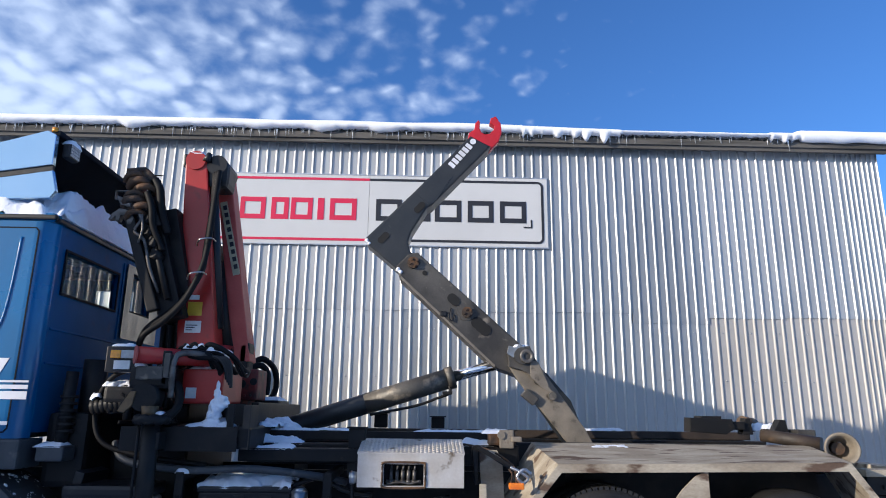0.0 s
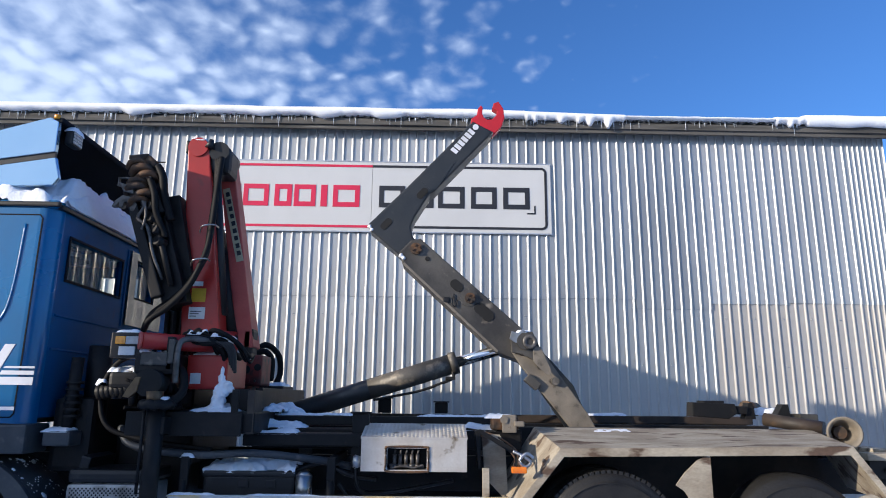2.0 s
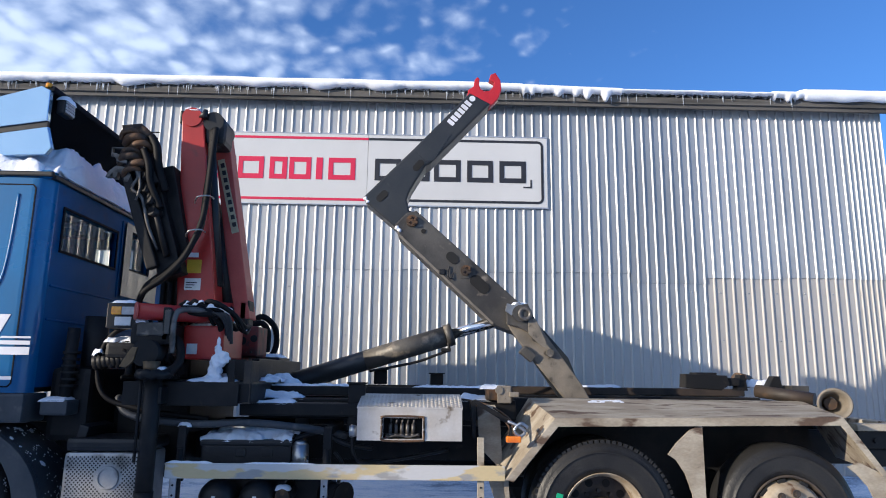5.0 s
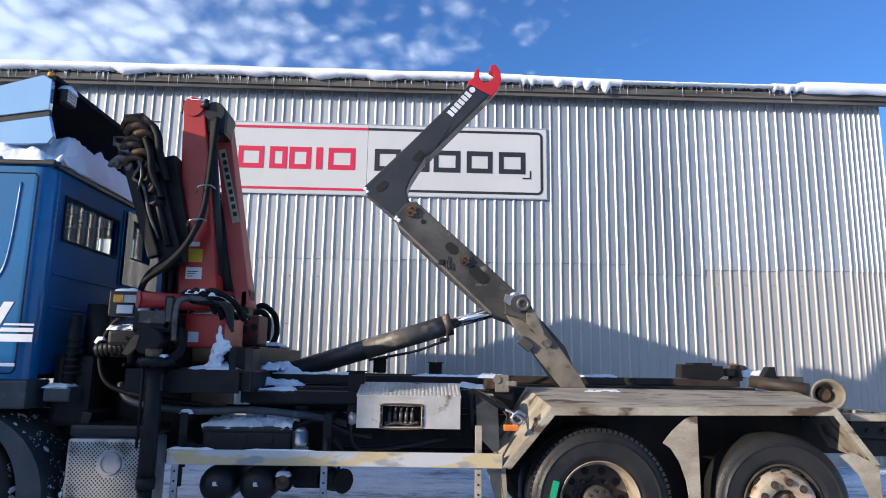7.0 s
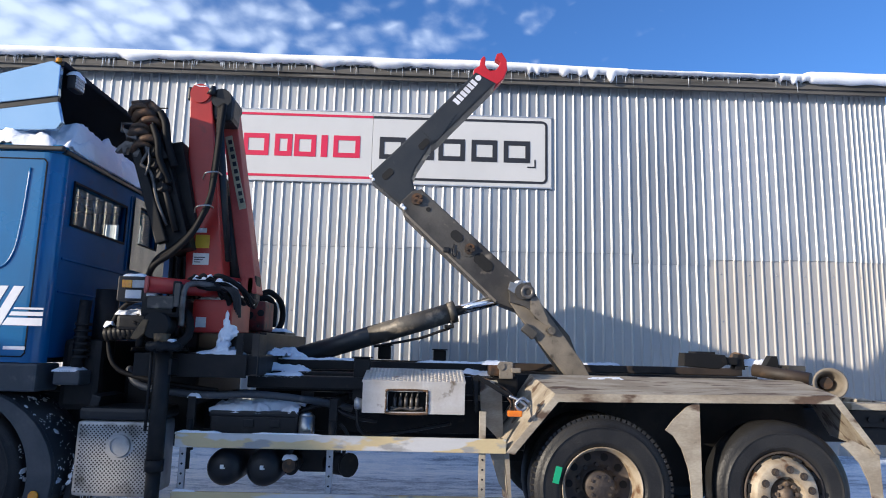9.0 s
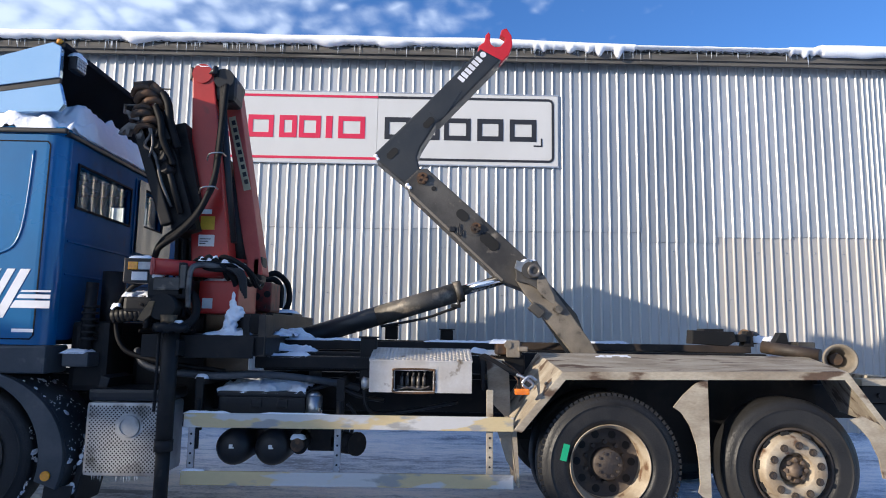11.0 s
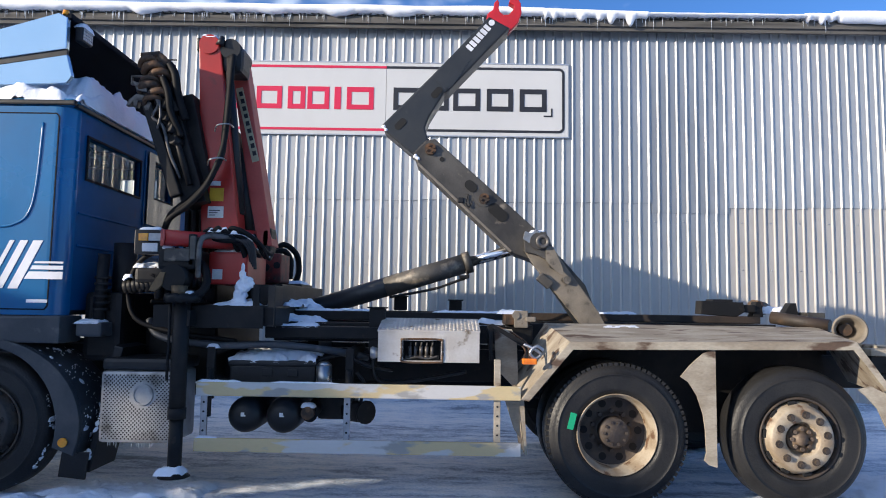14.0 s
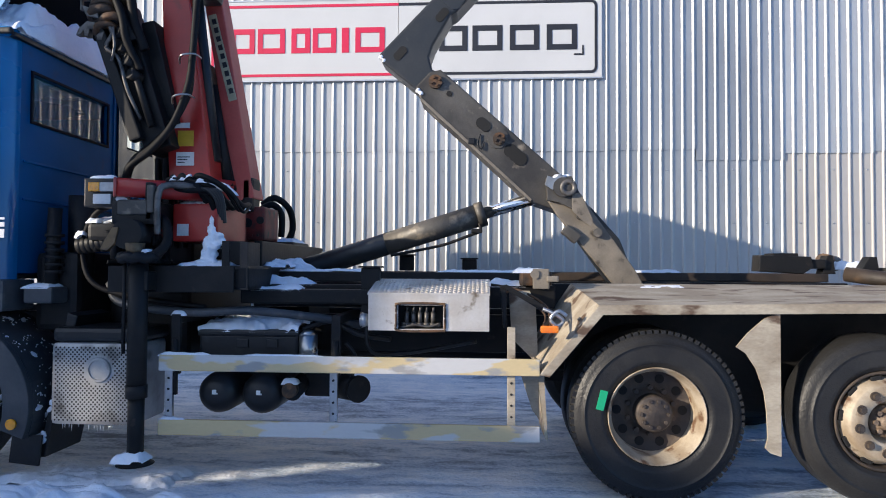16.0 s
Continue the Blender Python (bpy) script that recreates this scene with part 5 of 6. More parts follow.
part("pin_ring", bm, STEEL_DARK, lift, "greasy steel pin ring")
bm = B()
prism(bm, [(0.93, 2.04), (1.0, 2.03), (1.09, 1.83), (1.08, 1.775), (1.03, 1.80), (0.93, 1.90)], 5.975, 5.984, 0.003)
part("lever_plate", bm, ARM_TAN, lift, "pale tan lever plate")
bm = B()
prism(bm, [(0.72, 2.10), (0.74, 2.17), (0.80, 2.15), (0.84, 2.19), (0.88, 2.16), (0.83, 2.10), (0.78, 2.06)], 5.97, 5.99, 0.004)
part("bearing_cap", bm, STEEL, lift, "scraped bright bearing cap")
bm = B()
prism(bm, [(-0.60, 3.19), (-0.585, 3.13), (-0.26, 2.86), (-0.20, 2.89), (-0.085, 3.01), (-0.17, 3.06), (-0.195, 3.16), (-0.16, 3.26), (-0.02, 3.50), (0.03, 3.53), (0.60, 4.15), (0.40, 4.26), (-0.15, 3.66)], 6.12, 6.38, 0.018)
jib = part("jib", bm, ARM_PAINT, lift, "charcoal painted jib with pale lettering bars")
for x, z in ((-0.43, 3.19), (-0.09, 3.50)):
    bm = B()
    for s in (-1, 0, 1):
        rod(bm, (x + 0.02 * s, 6.119, z + 0.022 * s), (x + 0.02 * s, 6.114 - 0.001 * s, z + 0.022 * s), 0.035, segs=20)
    part("cut_out", bm, DARK, jib)
bm = B()
prism(bm, [(-0.10, 3.62), (0.18, 3.85), (0.22, 3.82), (0.05, 3.55), (-0.01, 3.54)], 6.115, 6.119)
part("stiffener", bm, ARM_PAINT, jib)
u = Vector((0.64, 0, 0.77)).normalized()
v = Vector((u.z, 0, -u.x))
for k in range(6):
    p = Vector((0.205, 0, 3.93)) + u * (k * 0.052)
    bm = B()
    o = [p - v * 0.036, p + v * 0.036, p + v * 0.036 + u * 0.038, p - v * 0.036 + u * 0.038]
    prism(bm, [(q.x, q.z) for q in o], 6.1155, 6.119)
    part("lettering_bar", bm, WHITE_FILM, jib, "white lettering bar")
bm = B()
p = Vector((0.205, 0, 3.93)) + u * 0.345
prism(bm, [(p.x + 0.03 * math.cos(a), p.z + 0.03 * math.sin(a)) for a in [k * math.pi / 6 for k in range(12)]], 6.1155, 6.119)
part("logo_disc", bm, WHITE_FILM, jib)
# hook: a cheek with an ear and the open claw
bm = B()
claw = [(0.375, 4.24), (0.39, 4.33), (0.445, 4.37), (0.455, 4.44), (0.485, 4.475), (0.505, 4.45), (0.50, 4.385), (0.515, 4.345),
        (0.55, 4.32), (0.60, 4.325), (0.64, 4.37), (0.65, 4.415), (0.60, 4.445), (0.615, 4.50), (0.665, 4.52), (0.715, 4.44), (0.725, 4.34), (0.69, 4.24), (0.60, 4.14), (0.50, 4.17)]
prism(bm, claw, 6.21, 6.30, 0.010)
part("hook", bm, HOOK_RED, lift, "bright red lifting hook")
# lift cylinder
cyl0, cyl1, tip = Vector((-1.55, 6.25, 1.33)), Vector((0.24, 6.25, 1.895)), Vector((0.86, 6.25, 2.08))
bm = B()
rod(bm, cyl0, cyl1, 0.092, segs=32)
dirc = (cyl1 - cyl0).normalized()
ram = part("lift_cylinder", bm, ARM_PAINT, lift, "black hydraulic lift cylinder with dusty end")
bm = B()
rod(bm, cyl0 + dirc * 1.05, cyl1, 0.0935, segs=32), rod(bm, cyl1 - dirc * 0.05, cyl1 + dirc * 0.02, 0.104, segs=32)
part("cylinder_head", bm, ARM_WORN, ram)
bm = B()
rod(bm, cyl1, tip, 0.050, segs=24)
part("piston_rod", bm, CHROME, ram, "polished chrome piston rod")
bm = B()
hose(bm, [(-0.5, 6.15, 1.55), (-0.1, 6.15, 1.63), (0.1, 6.15, 1.70), (0.22, 6.17, 1.75), (0.21, 6.2, 1.82)], 0.012)
box(bm, 0.15, 0.24, 6.12, 6.2, 1.735, 1.765, 0.006)
part("oil_pipe", bm, FRAME_BLACK, ram)
bm = B()
hose(bm, [(0.22, 6.09, 2.52), (0.20, 6.08, 2.44), (0.23, 6.08, 2.40), (0.25, 6.09, 2.46)], 0.006)
box(bm, 0.12, 0.18, 6.08, 6.12, 2.44, 2.49, 0.01)
part("proximity_switch", bm, BLACK_PLASTIC, boom)

# ---- loader crane behind the cab ----
crane = thing("loader_crane", (-1.8, 6.0, 1.3), "folded red loader crane with black hoses behind the cab", "crane")


def taper(bm, p, q, w0, w1, y0a, y1a, y0b, y1b, bevel=0.012):
    """A tapering box beam from p to q (x, z), with widths across and its y range at each end."""
    p, q = Vector((p[0], 0, p[1])), Vector((q[0], 0, q[1]))
    d = (q - p).normalized()
    s = Vector((d.z, 0, -d.x))
    a = [p - s * w0 / 2, p + s * w0 / 2, q + s * w1 / 2, q - s * w1 / 2]
    ya, yb = [y0a, y0a, y0b, y0b], [y1a, y1a, y1b, y1b]
    f = [bm.verts.new((v.x, y, v.z)) for v, y in zip(a, ya)]
    g = [bm.verts.new((v.x, y, v.z)) for v, y in zip(a, yb)]
    fs = [bm.faces.new(f), bm.faces.new(g[::-1])] + [bm.faces.new((f[i], g[i], g[(i + 1) % 4], f[(i + 1) % 4])) for i in range(4)]
    bmesh.ops.recalc_face_normals(bm, faces=fs)
    if bevel:
        bmesh.ops.bevel(bm, geom=list({e for x in fs for e in x.edges}), offset=bevel, segments=2, affect="EDGES", profile=0.6)
    return bm


bm = B()
taper(bm, (-1.925, 2.08), (-2.085, 3.74), 0.32, 0.19, 5.60, 5.86, 5.60, 5.80)
mast = part("mast", bm, RED, crane, "red box-section crane mast")
bm = B()
rod(bm, (-2.085, 5.585, 3.735), (-2.085, 5.82, 3.735), 0.088, segs=24)
part("mast_head", bm, RED, mast)
bm = B()
box(bm, -2.20, -2.165, 5.6, 5.8, 3.68, 3.80, 0.014)
part("hinge_lug", bm, BLACK_PLASTIC, mast)
bm = B()
rod(bm, (-1.985, 5.585, 3.72), (-1.965, 5.585, 3.80), 0.04, 0.02), box(bm, -2.0, -1.80, 5.62, 5.9, 3.50, 3.74, 0.05), rod(bm, (-1.9, 5.6, 3.70), (-1.9, 5.95, 3.70), 0.09)
rod(bm, (-1.96, 5.7, 3.6), (-1.80, 5.75, 2.25), 0.05)
part("inner_cylinder", bm, BLACK_PLASTIC, crane, "black hydraulic cylinder beside the mast")
for x0, x1, z0, z1, mt, nm in ((-2.02, -1.90, 2.345, 2.46, YELLOW, "warning_decal"), (-2.03, -1.895, 2.20, 2.30, PAPER, "data_label"), (-2.05, -1.93, 2.48, 2.52, PAPER, "small_label")):
    bm = B()
    box(bm, x0, x1, 5.592, 5.597, z0, z1, 0.001)
    d = part(nm, bm, mt, mast, "yellow warning decal" if mt is YELLOW else "white printed label")
    if nm == "data_label":
        bm = B()
        for k in range(3):
            box(bm, x0 + 0.012, x1 - 0.03 - 0.02 * k, 5.589, 5.5915, z0 + 0.06 - 0.02 * k, z0 + 0.067 - 0.02 * k)
        part("print_line", bm, SIGN_BLACK, d)
bm = B()
taper(bm, (-1.62, 1.98), (-1.93, 3.72), 0.148, 0.138, 5.90, 6.14, 5.90, 6.08)
boom2 = part("outer_boom", bm, RED_FADED, crane, "faded red outer boom")
bm = B()
taper(bm, (-1.724, 2.76), (-1.903, 3.445), 0.065, 0.065, 5.892, 5.897, 5.892, 5.897, 0)
decal = part("name_strip", bm, CREAM, boom2, "cream strip with dark lettering bars")
for k in range(9):
    bm = B()
    z = 2.815 + k * 0.069
    x = -1.724 + (z - 2.76) * (-0.179 / 0.685)
    box(bm, x - 0.017, x + 0.017, 5.887, 5.891, z, z + 0.042, 0, pose(0, 0, 0, 0, -15, 0))
    part("lettering_bar", bm, SIGN_BLACK, decal)
bm = B()
taper(bm, (-1.75, 2.03), (-1.965, 3.05), 0.14, 0.095, 5.87, 6.05, 5.87, 6.05)
rod(bm, (-1.74, 5.86, 2.07), (-1.90, 5.9, 2.87), 0.047), rod(bm, (-1.95, 5.86, 2.85), (-2.05, 5.86, 3.5), 0.03)
box(bm, -1.66, -1.56, 5.9, 6.1, 1.88, 2.16, 0.03)
part("extension_boom", bm, FRAME_BLACK, crane, "black extension boom and ram")
# folded inner booms and grab links leaning towards the cab
bm = B()
taper(bm, (-2.10, 2.30), (-2.42, 3.36), 0.20, 0.17, 5.45, 5.72, 5.40, 5.62)
taper(bm, (-2.22, 2.35), (-2.52, 3.2), 0.09, 0.08, 5.36, 5.44, 5.34, 5.42)
taper(bm, (-2.06, 2.5), (-2.22, 3.25), 0.12, 0.10, 5.55, 5.8, 5.5, 5.75)
rod(bm, (-2.3, 5.38, 3.0), (-2.12, 5.4, 2.45), 0.025), rod(bm, (-2.36, 5.42, 3.3), (-2.26, 5.4, 3.05), 0.06)
for k in range(5):
    rod(bm, (-2.40 + 0.035 * k, 5.34, 3.22 - 0.10 * k), (-2.36 + 0.035 * k, 5.42, 3.20 - 0.10 * k), 0.04)
part("folding_boom", bm, FRAME_BLACK, crane, "black greasy folded boom")
bm = B()
taper(bm, (-2.47, 3.16), (-2.49, 3.52), 0.13, 0.11, 5.34, 5.5, 5.34, 5.48, 0.03)
links = B()
for k in range(7):
    z = 3.14 + k * 0.055
    c = -2.46 + 0.05 * math.sin(k * 1.9)
    hose(links, [(c - 0.06, 5.36, z - 0.03), (c - 0.02, 5.31, z + 0.01), (c + 0.06, 5.32, z + 0.025), (c + 0.10, 5.40, z - 0.01)], 0.024 + 0.006 * (k % 3))
rod(bm, (-2.54, 5.33, 3.50), (-2.42, 5.40, 3.555), 0.045, 0.035), rod(bm, (-2.42, 5.36, 3.52), (-2.30, 5.40, 3.44), 0.05, 0.03)
rod(bm, (-2.40, 5.36, 3.50), (-2.26, 5.36, 3.50), 0.006, segs=6)
pieces("rotator_link", links, RUST, crane)
part("rotator", bm, RUST, crane, "rusty rotator and pin block")
bm = B()
hose(bm, [(-2.32, 5.36, 3.46), (-2.26, 5.34, 3.36), (-2.24, 5.36, 3.2), (-2.18, 5.40, 3.0)], 0.034)
hose(bm, [(-2.36, 5.33, 3.34), (-2.30, 5.31, 3.2), (-2.28, 5.33, 3.05), (-2.2, 5.38, 2.85)], 0.028)
pieces("folding_boom_hose", bm, HOSE, crane)
bm = B()
prism(bm, [(-2.45, 3.12), (-2.50, 3.19), (-2.58, 3.20), (-2.64, 3.15), (-2.66, 3.10), (-2.63, 3.10), (-2.605, 3.13), (-2.60, 3.09), (-2.57, 3.09), (-2.56, 3.14), (-2.52, 3.13), (-2.50, 3.06), (-2.47, 3.06)], 5.34, 5.40, 0.008)
prism(bm, [(-2.60, 3.30), (-2.48, 3.26), (-2.47, 3.20), (-2.56, 3.22)], 5.3, 5.42, 0.006)
pieces("grab_jaw", bm, STEEL_DARK, crane, "greasy steel grab jaw")
bm = B()
for a in ((-2.62, -2.50, 3.275, 3.283), (-2.62, -2.50, 3.345, 3.353), (-2.625, -2.615, 3.275, 3.353)):
    box(bm, a[0], a[1], 5.33, 5.36, a[2], a[3])
part("hook_plate", bm, STEEL_DARK, crane)
bm = B()
hose(bm, [(-2.43, 5.33, 3.2), (-2.38, 5.32, 3.1), (-2.42, 5.32, 3.0), (-2.34, 5.34, 2.92), (-2.28, 5.36, 2.7), (-2.2, 5.4, 2.5)], 0.014)
hose(bm, [(-2.38, 5.33, 3.15), (-2.35, 5.3, 3.0), (-2.38, 5.32, 2.9)], 0.010)
pieces("grab_hose", bm, STEEL_DARK, crane)
bm = B()
for k in range(3):
    o = 0.04 * k
    hose(bm, [(-1.90 + o * 0.6, 5.6 - o * 0.6, 3.62), (-1.885 + o * 0.5, 5.56 - o, 3.3), (-1.89 + o * 0.5, 5.52 - o, 2.95), (-1.90 + o * 0.3, 5.50 - o, 2.72), (-2.0 + o * 0.3, 5.48 - o, 2.50 - o * 0.6), (-2.12, 5.46 - o, 2.35 - o), (-2.28, 5.46 - o, 2.22 - o), (-2.36, 5.5, 2.05 - o)], 0.025)
pieces("hydraulic_hose", bm, HOSE, crane, "thick black hydraulic hose")
bm = B()
for z, x in ((2.66, -1.93), (2.95, -1.88)):
    hose(bm, [(x - 0.07, 5.46, z - 0.03), (x - 0.02, 5.37, z), (x + 0.06, 5.4, z + 0.02), (x + 0.07, 5.5, z + 0.02)], 0.007)
pieces("hose_tie", bm, STEEL, crane)
# base: slewing column, cross beam and outrigger
bm = B()
box(bm, -2.15, -1.28, 5.06, 7.42, 1.30, 1.46, 0.02), box(bm, -1.40, -1.34, 5.5, 7.3, 1.46, 1.64, 0.01)
box(bm, -1.45, -1.40, 5.04, 5.055, 1.31, 1.62, 0.004), box(bm, -1.62, -1.385, 6.45, 6.95, 1.44, 1.67, 0.02)
pieces("base_beam", bm, FRAME_BLACK, crane, "black crane cross beam")
bm = B()
box(bm, -1.86, -1.55, 5.20, 5.75, 1.62, 1.88, 0.02)
rod(bm, (-1.86, 5.9, 1.88), (-1.86, 5.9, 2.12), 0.17)
part("slew_housing", bm, RED, crane, "red slewing housing")
bm = B()
box(bm, -1.83, -1.62, 5.76, 6.6, 1.60, 1.90, 0.02), box(bm, -1.66, -1.475, 5.95, 6.3, 1.66, 1.93, 0.02)
for k in range(3):
    rod(bm, (-1.63 + 0.05 * k, 5.945, 1.70), (-1.63 + 0.05 * k, 5.93, 1.70), 0.012, segs=8)
part("turret_block", bm, RED_GRIMY, crane, "grimy dark red turret block")
# Added dark boxes that fill the see-through gaps behind the crane's base.
bm = B()
box(bm, -1.9, -1.45, 6.0, 6.95, 1.462, 1.598, 0.01), box(bm, -2.36, -2.04, 5.9, 6.5, 1.462, 2.42, 0.04), box(bm, -2.62, -2.37, 6.1, 6.9, 1.3, 1.95, 0.04)
for k in range(4):
    rod(bm, (-2.30 + 0.07 * k, 5.895, 1.6), (-2.32 + 0.07 * k, 5.88, 2.3), 0.022)
pieces("column_gear", bm, FRAME_BLACK, crane, "black filler boxes beside the slewing column")
bm = B()
box(bm, -1.825, -1.745, 5.193, 5.198, 1.66, 1.74, 0.001)
part("housing_label", bm, PAPER, crane)
# Housing holes: black plugs in place of shaded bores.
bm = B()
for x, y, z, rr in ((-1.61, 5.945, 1.80, 0.035), (-1.51, 5.945, 1.82, 0.03)):
    rod(bm, (x, y + 0.02, z), (x, y - 0.006, z), rr)
pieces("housing_hole", bm, DARK, crane)
bm = B()
rod(bm, (-2.13, 4.97, 1.965), (-1.55, 5.35, 1.96), 0.062)
part("slew_cylinder", bm, RED, crane, "red horizontal cylinder with end cap lightened for sun")
# Lighter red on the cap stands for sun on the end face.
bm = B()
e = Vector((-2.13, 4.97, 1.965))
d = (e - Vector((-1.55, 5.35, 1.96))).normalized()
rod(bm, e, e + d * 0.012, 0.066, segs=24)
part("end_cap", bm, RED_FADED, crane)
bm = B()
hose(bm, [(-1.72, 6.6, 2.0), (-1.62, 6.65, 2.07), (-1.52, 6.75, 1.98), (-1.50, 6.8, 1.82), (-1.54, 6.8, 1.70), (-1.62, 6.8, 1.66)], 0.03)
hose(bm, [(-1.74, 6.5, 1.92), (-1.62, 6.55, 2.0), (-1.545, 6.6, 1.92), (-1.55, 6.62, 1.72)], 0.03)
hose(bm, [(-1.95, 5.25, 1.96), (-1.85, 5.12, 2.0), (-1.66, 5.12, 1.98), (-1.58, 5.2, 1.88), (-1.60, 5.25, 1.78)], 0.025)
hose(bm, [(-1.86, 5.15, 1.99), (-1.72, 5.1, 1.96), (-1.55, 5.15, 1.95), (-1.5, 5.2, 1.84)], 0.02)
hose(bm, [(-2.1, 5.2, 1.9), (-2.35, 5.15, 1.82), (-2.48, 5.2, 1.6), (-2.42, 5.2, 1.35), (-2.15, 5.2, 1.25), (-1.6, 5.15, 1.18)], 0.02)
hose(bm, [(-2.0, 5.15, 1.8), (-1.84, 5.05, 1.75), (-1.80, 5.0, 1.6), (-1.88, 4.92, 1.5), (-2.0, 4.9, 1.48)], 0.032)
tangle = random.Random(77)
for k in range(9):
    x0, z0 = tangle.uniform(-2.55, -2.1), tangle.uniform(1.5, 1.72)
    pts = [(x0, 5.3, z0)]
    for i in range(4):
        x0 += tangle.uniform(-0.04, 0.17)
        z0 += tangle.uniform(-0.15, 0.12)
        pts.append((min(x0, -1.9), tangle.uniform(5.08, 5.3), max(1.48, min(1.82, z0))))
    hose(bm, pts, tangle.choice((0.011, 0.014, 0.02)))
for k in range(8):
    x0 = tangle.uniform(-1.98, -1.72)
    pts = [(x0, 5.36, 1.90), (x0 + 0.04, 5.2, 2.02 + tangle.uniform(-0.02, 0.05)), (x0 + 0.14, 5.16, 2.0 + tangle.uniform(-0.03, 0.05)), (x0 + 0.26, 5.2, 1.97), (x0 + 0.32, 5.3, 1.86 + tangle.uniform(-0.04, 0.04)), (x0 + 0.3, 5.5, 1.9)]
    hose(bm, pts, tangle.choice((0.011, 0.014, 0.019)))
pieces("base_hose", bm, HOSE, crane)
bm = B()
box(bm, -2.18, -1.88, 5.0, 5.3, 1.72, 1.88, 0.03), box(bm, -2.4, -2.1, 5.1, 5.5, 1.62, 1.74, 0.03)
rod(bm, (-2.03, 4.93, 1.66), (-2.03, 5.3, 1.66), 0.10), rod(bm, (-2.2, 5.1, 1.68), (-2.2, 5.1, 1.50), 0.03)
box(bm, -1.95, -1.90, 5.0, 5.06, 1.75, 2.0, 0.01)
for k in range(5):
    rod(bm, (-2.36 + 0.05 * k, 5.16, 1.55), (-2.36 + 0.05 * k, 5.16, 1.75), 0.022)
pieces("valve_block", bm, FRAME_BLACK, crane)
bm = B()
rod(bm, (-1.97, 4.93, 1.50), (-1.97, 4.93, 1.60), 0.05, 0.06)
prism(bm, [(-2.17, 1.62), (-2.12, 1.70), (-2.08, 1.70), (-2.10, 1.6), (-2.15, 1.55), (-2.20, 1.56)], 4.92, 4.95, 0.005)
part("swivel_joint", bm, BRASS, crane)
bm = B()
rod(bm, (-1.945, 4.93, 0.62), (-1.945, 4.93, 1.52), 0.060, segs=24), rod(bm, (-1.945, 4.93, 0.24), (-1.945, 4.93, 0.64), 0.05, segs=24)
rod(bm, (-1.945, 4.93, 0.62), (-1.945, 4.93, 0.70), 0.066, segs=24), box(bm, -2.02, -1.87, 4.9, 5.3, 1.30, 1.42, 0.01)
rod(bm, (-2.02, 4.9, 0.9), (-2.02, 4.9, 1.48), 0.012, segs=8)
leg = part("outrigger_leg", bm, FRAME_BLACK, crane, "black outrigger leg with retracted foot")
bm = B()
rod(bm, (-1.945, 4.93, 0.205), (-1.945, 4.93, 0.245), 0.115, 0.06, 24)
part("foot_plate", bm, FRAME_BLACK, leg)
bm = B()
for k in range(9):
    a = 2 * math.pi * k / 9
    box(bm, -1.945 + 0.085 * math.cos(a) - 0.025, -1.945 + 0.085 * math.cos(a) + 0.025, 4.93 + 0.085 * math.sin(a) - 0.025, 4.93 + 0.085 * math.sin(a) + 0.025, 1.49, 1.54, 0.008)
bmesh.ops.delete(bm, geom=bm.verts[:], context="VERTS")
ringp = [(-1.945 + 0.10 * math.cos(a), 4.93 + 0.10 * math.sin(a), 1.50 + 0.012 * (k % 2)) for k, a in enumerate([i * math.pi / 9 for i in range(19)])]
hose(bm, ringp, 0.034, steps=3)
part("collar", bm, FRAME_BLACK, leg)
bm = B()
hose(bm, [(-1.86, 5.0, 1.66), (-1.865, 5.0, 1.85), (-1.86, 5.02, 1.95), (-1.82, 5.05, 1.985), (-1.7, 5.1, 1.985), (-1.62, 5.14, 1.96)], 0.022)
part("bent_pipe", bm, STEEL_DARK, crane, "bent steel pipe with a bright knee")
bm = B()
box(bm, -2.13, -1.93, 4.985, 5.2, 1.785, 1.885, 0.015), box(bm, -1.93, -1.885, 4.98, 5.05, 1.80, 1.98, 0.01)
pieces("tan_bracket", bm, ARM_WORN, crane, "dusty tan bracket")
bm = B()
box(bm, -2.2, -1.36, 5.02, 5.035, 1.285, 1.455, 0.004)
part("base_plate", bm, FRAME_BLACK, crane)
bm = B()
prism(bm, [(-1.50, 1.462), (-1.54, 1.625), (-1.37, 1.625), (-1.365, 1.462)], 5.22, 5.24, 0.003)
part("side_plate", bm, FRAME_BLACK, crane)
bm = B()
box(bm, -1.34, -1.285, 5.062, 5.30, 1.30, 1.615, 0.006)
part("corner_post", bm, RAIL_BROWN, crane)
bm = B()
for k in range(4):
    hose(bm, [(-1.66 + 0.02 * k, 5.14, 1.97 - 0.01 * k), (-1.58 + 0.02 * k, 5.1, 1.96), (-1.52 + 0.015 * k, 5.1, 1.9), (-1.5 + 0.012 * k, 5.12, 1.80 - 0.02 * k)], 0.013)
pieces("thin_hose", bm, BLACK_PLASTIC, crane)
bm = B()
box(bm, -2.38, -2.13, 5.03, 5.16, 1.84, 2.03, 0.01)
lamp = part("lamp_bracket", bm, BLACK_PLASTIC, crane)
bm = B()
box(bm, -2.335, -2.26, 5.0, 5.029, 1.94, 2.0, 0.006)
part("amber_lens", bm, AMBER, lamp)
bm = B()
box(bm, -2.258, -2.16, 5.0, 5.029, 1.94, 2.0, 0.006)
part("white_lens", bm, LAMP_GLASS, lamp)
bm = B()
box(bm, -2.31, -2.19, 5.015, 5.03, 1.86, 1.925, 0.004)
part("switch_label", bm, PAPER, lamp)

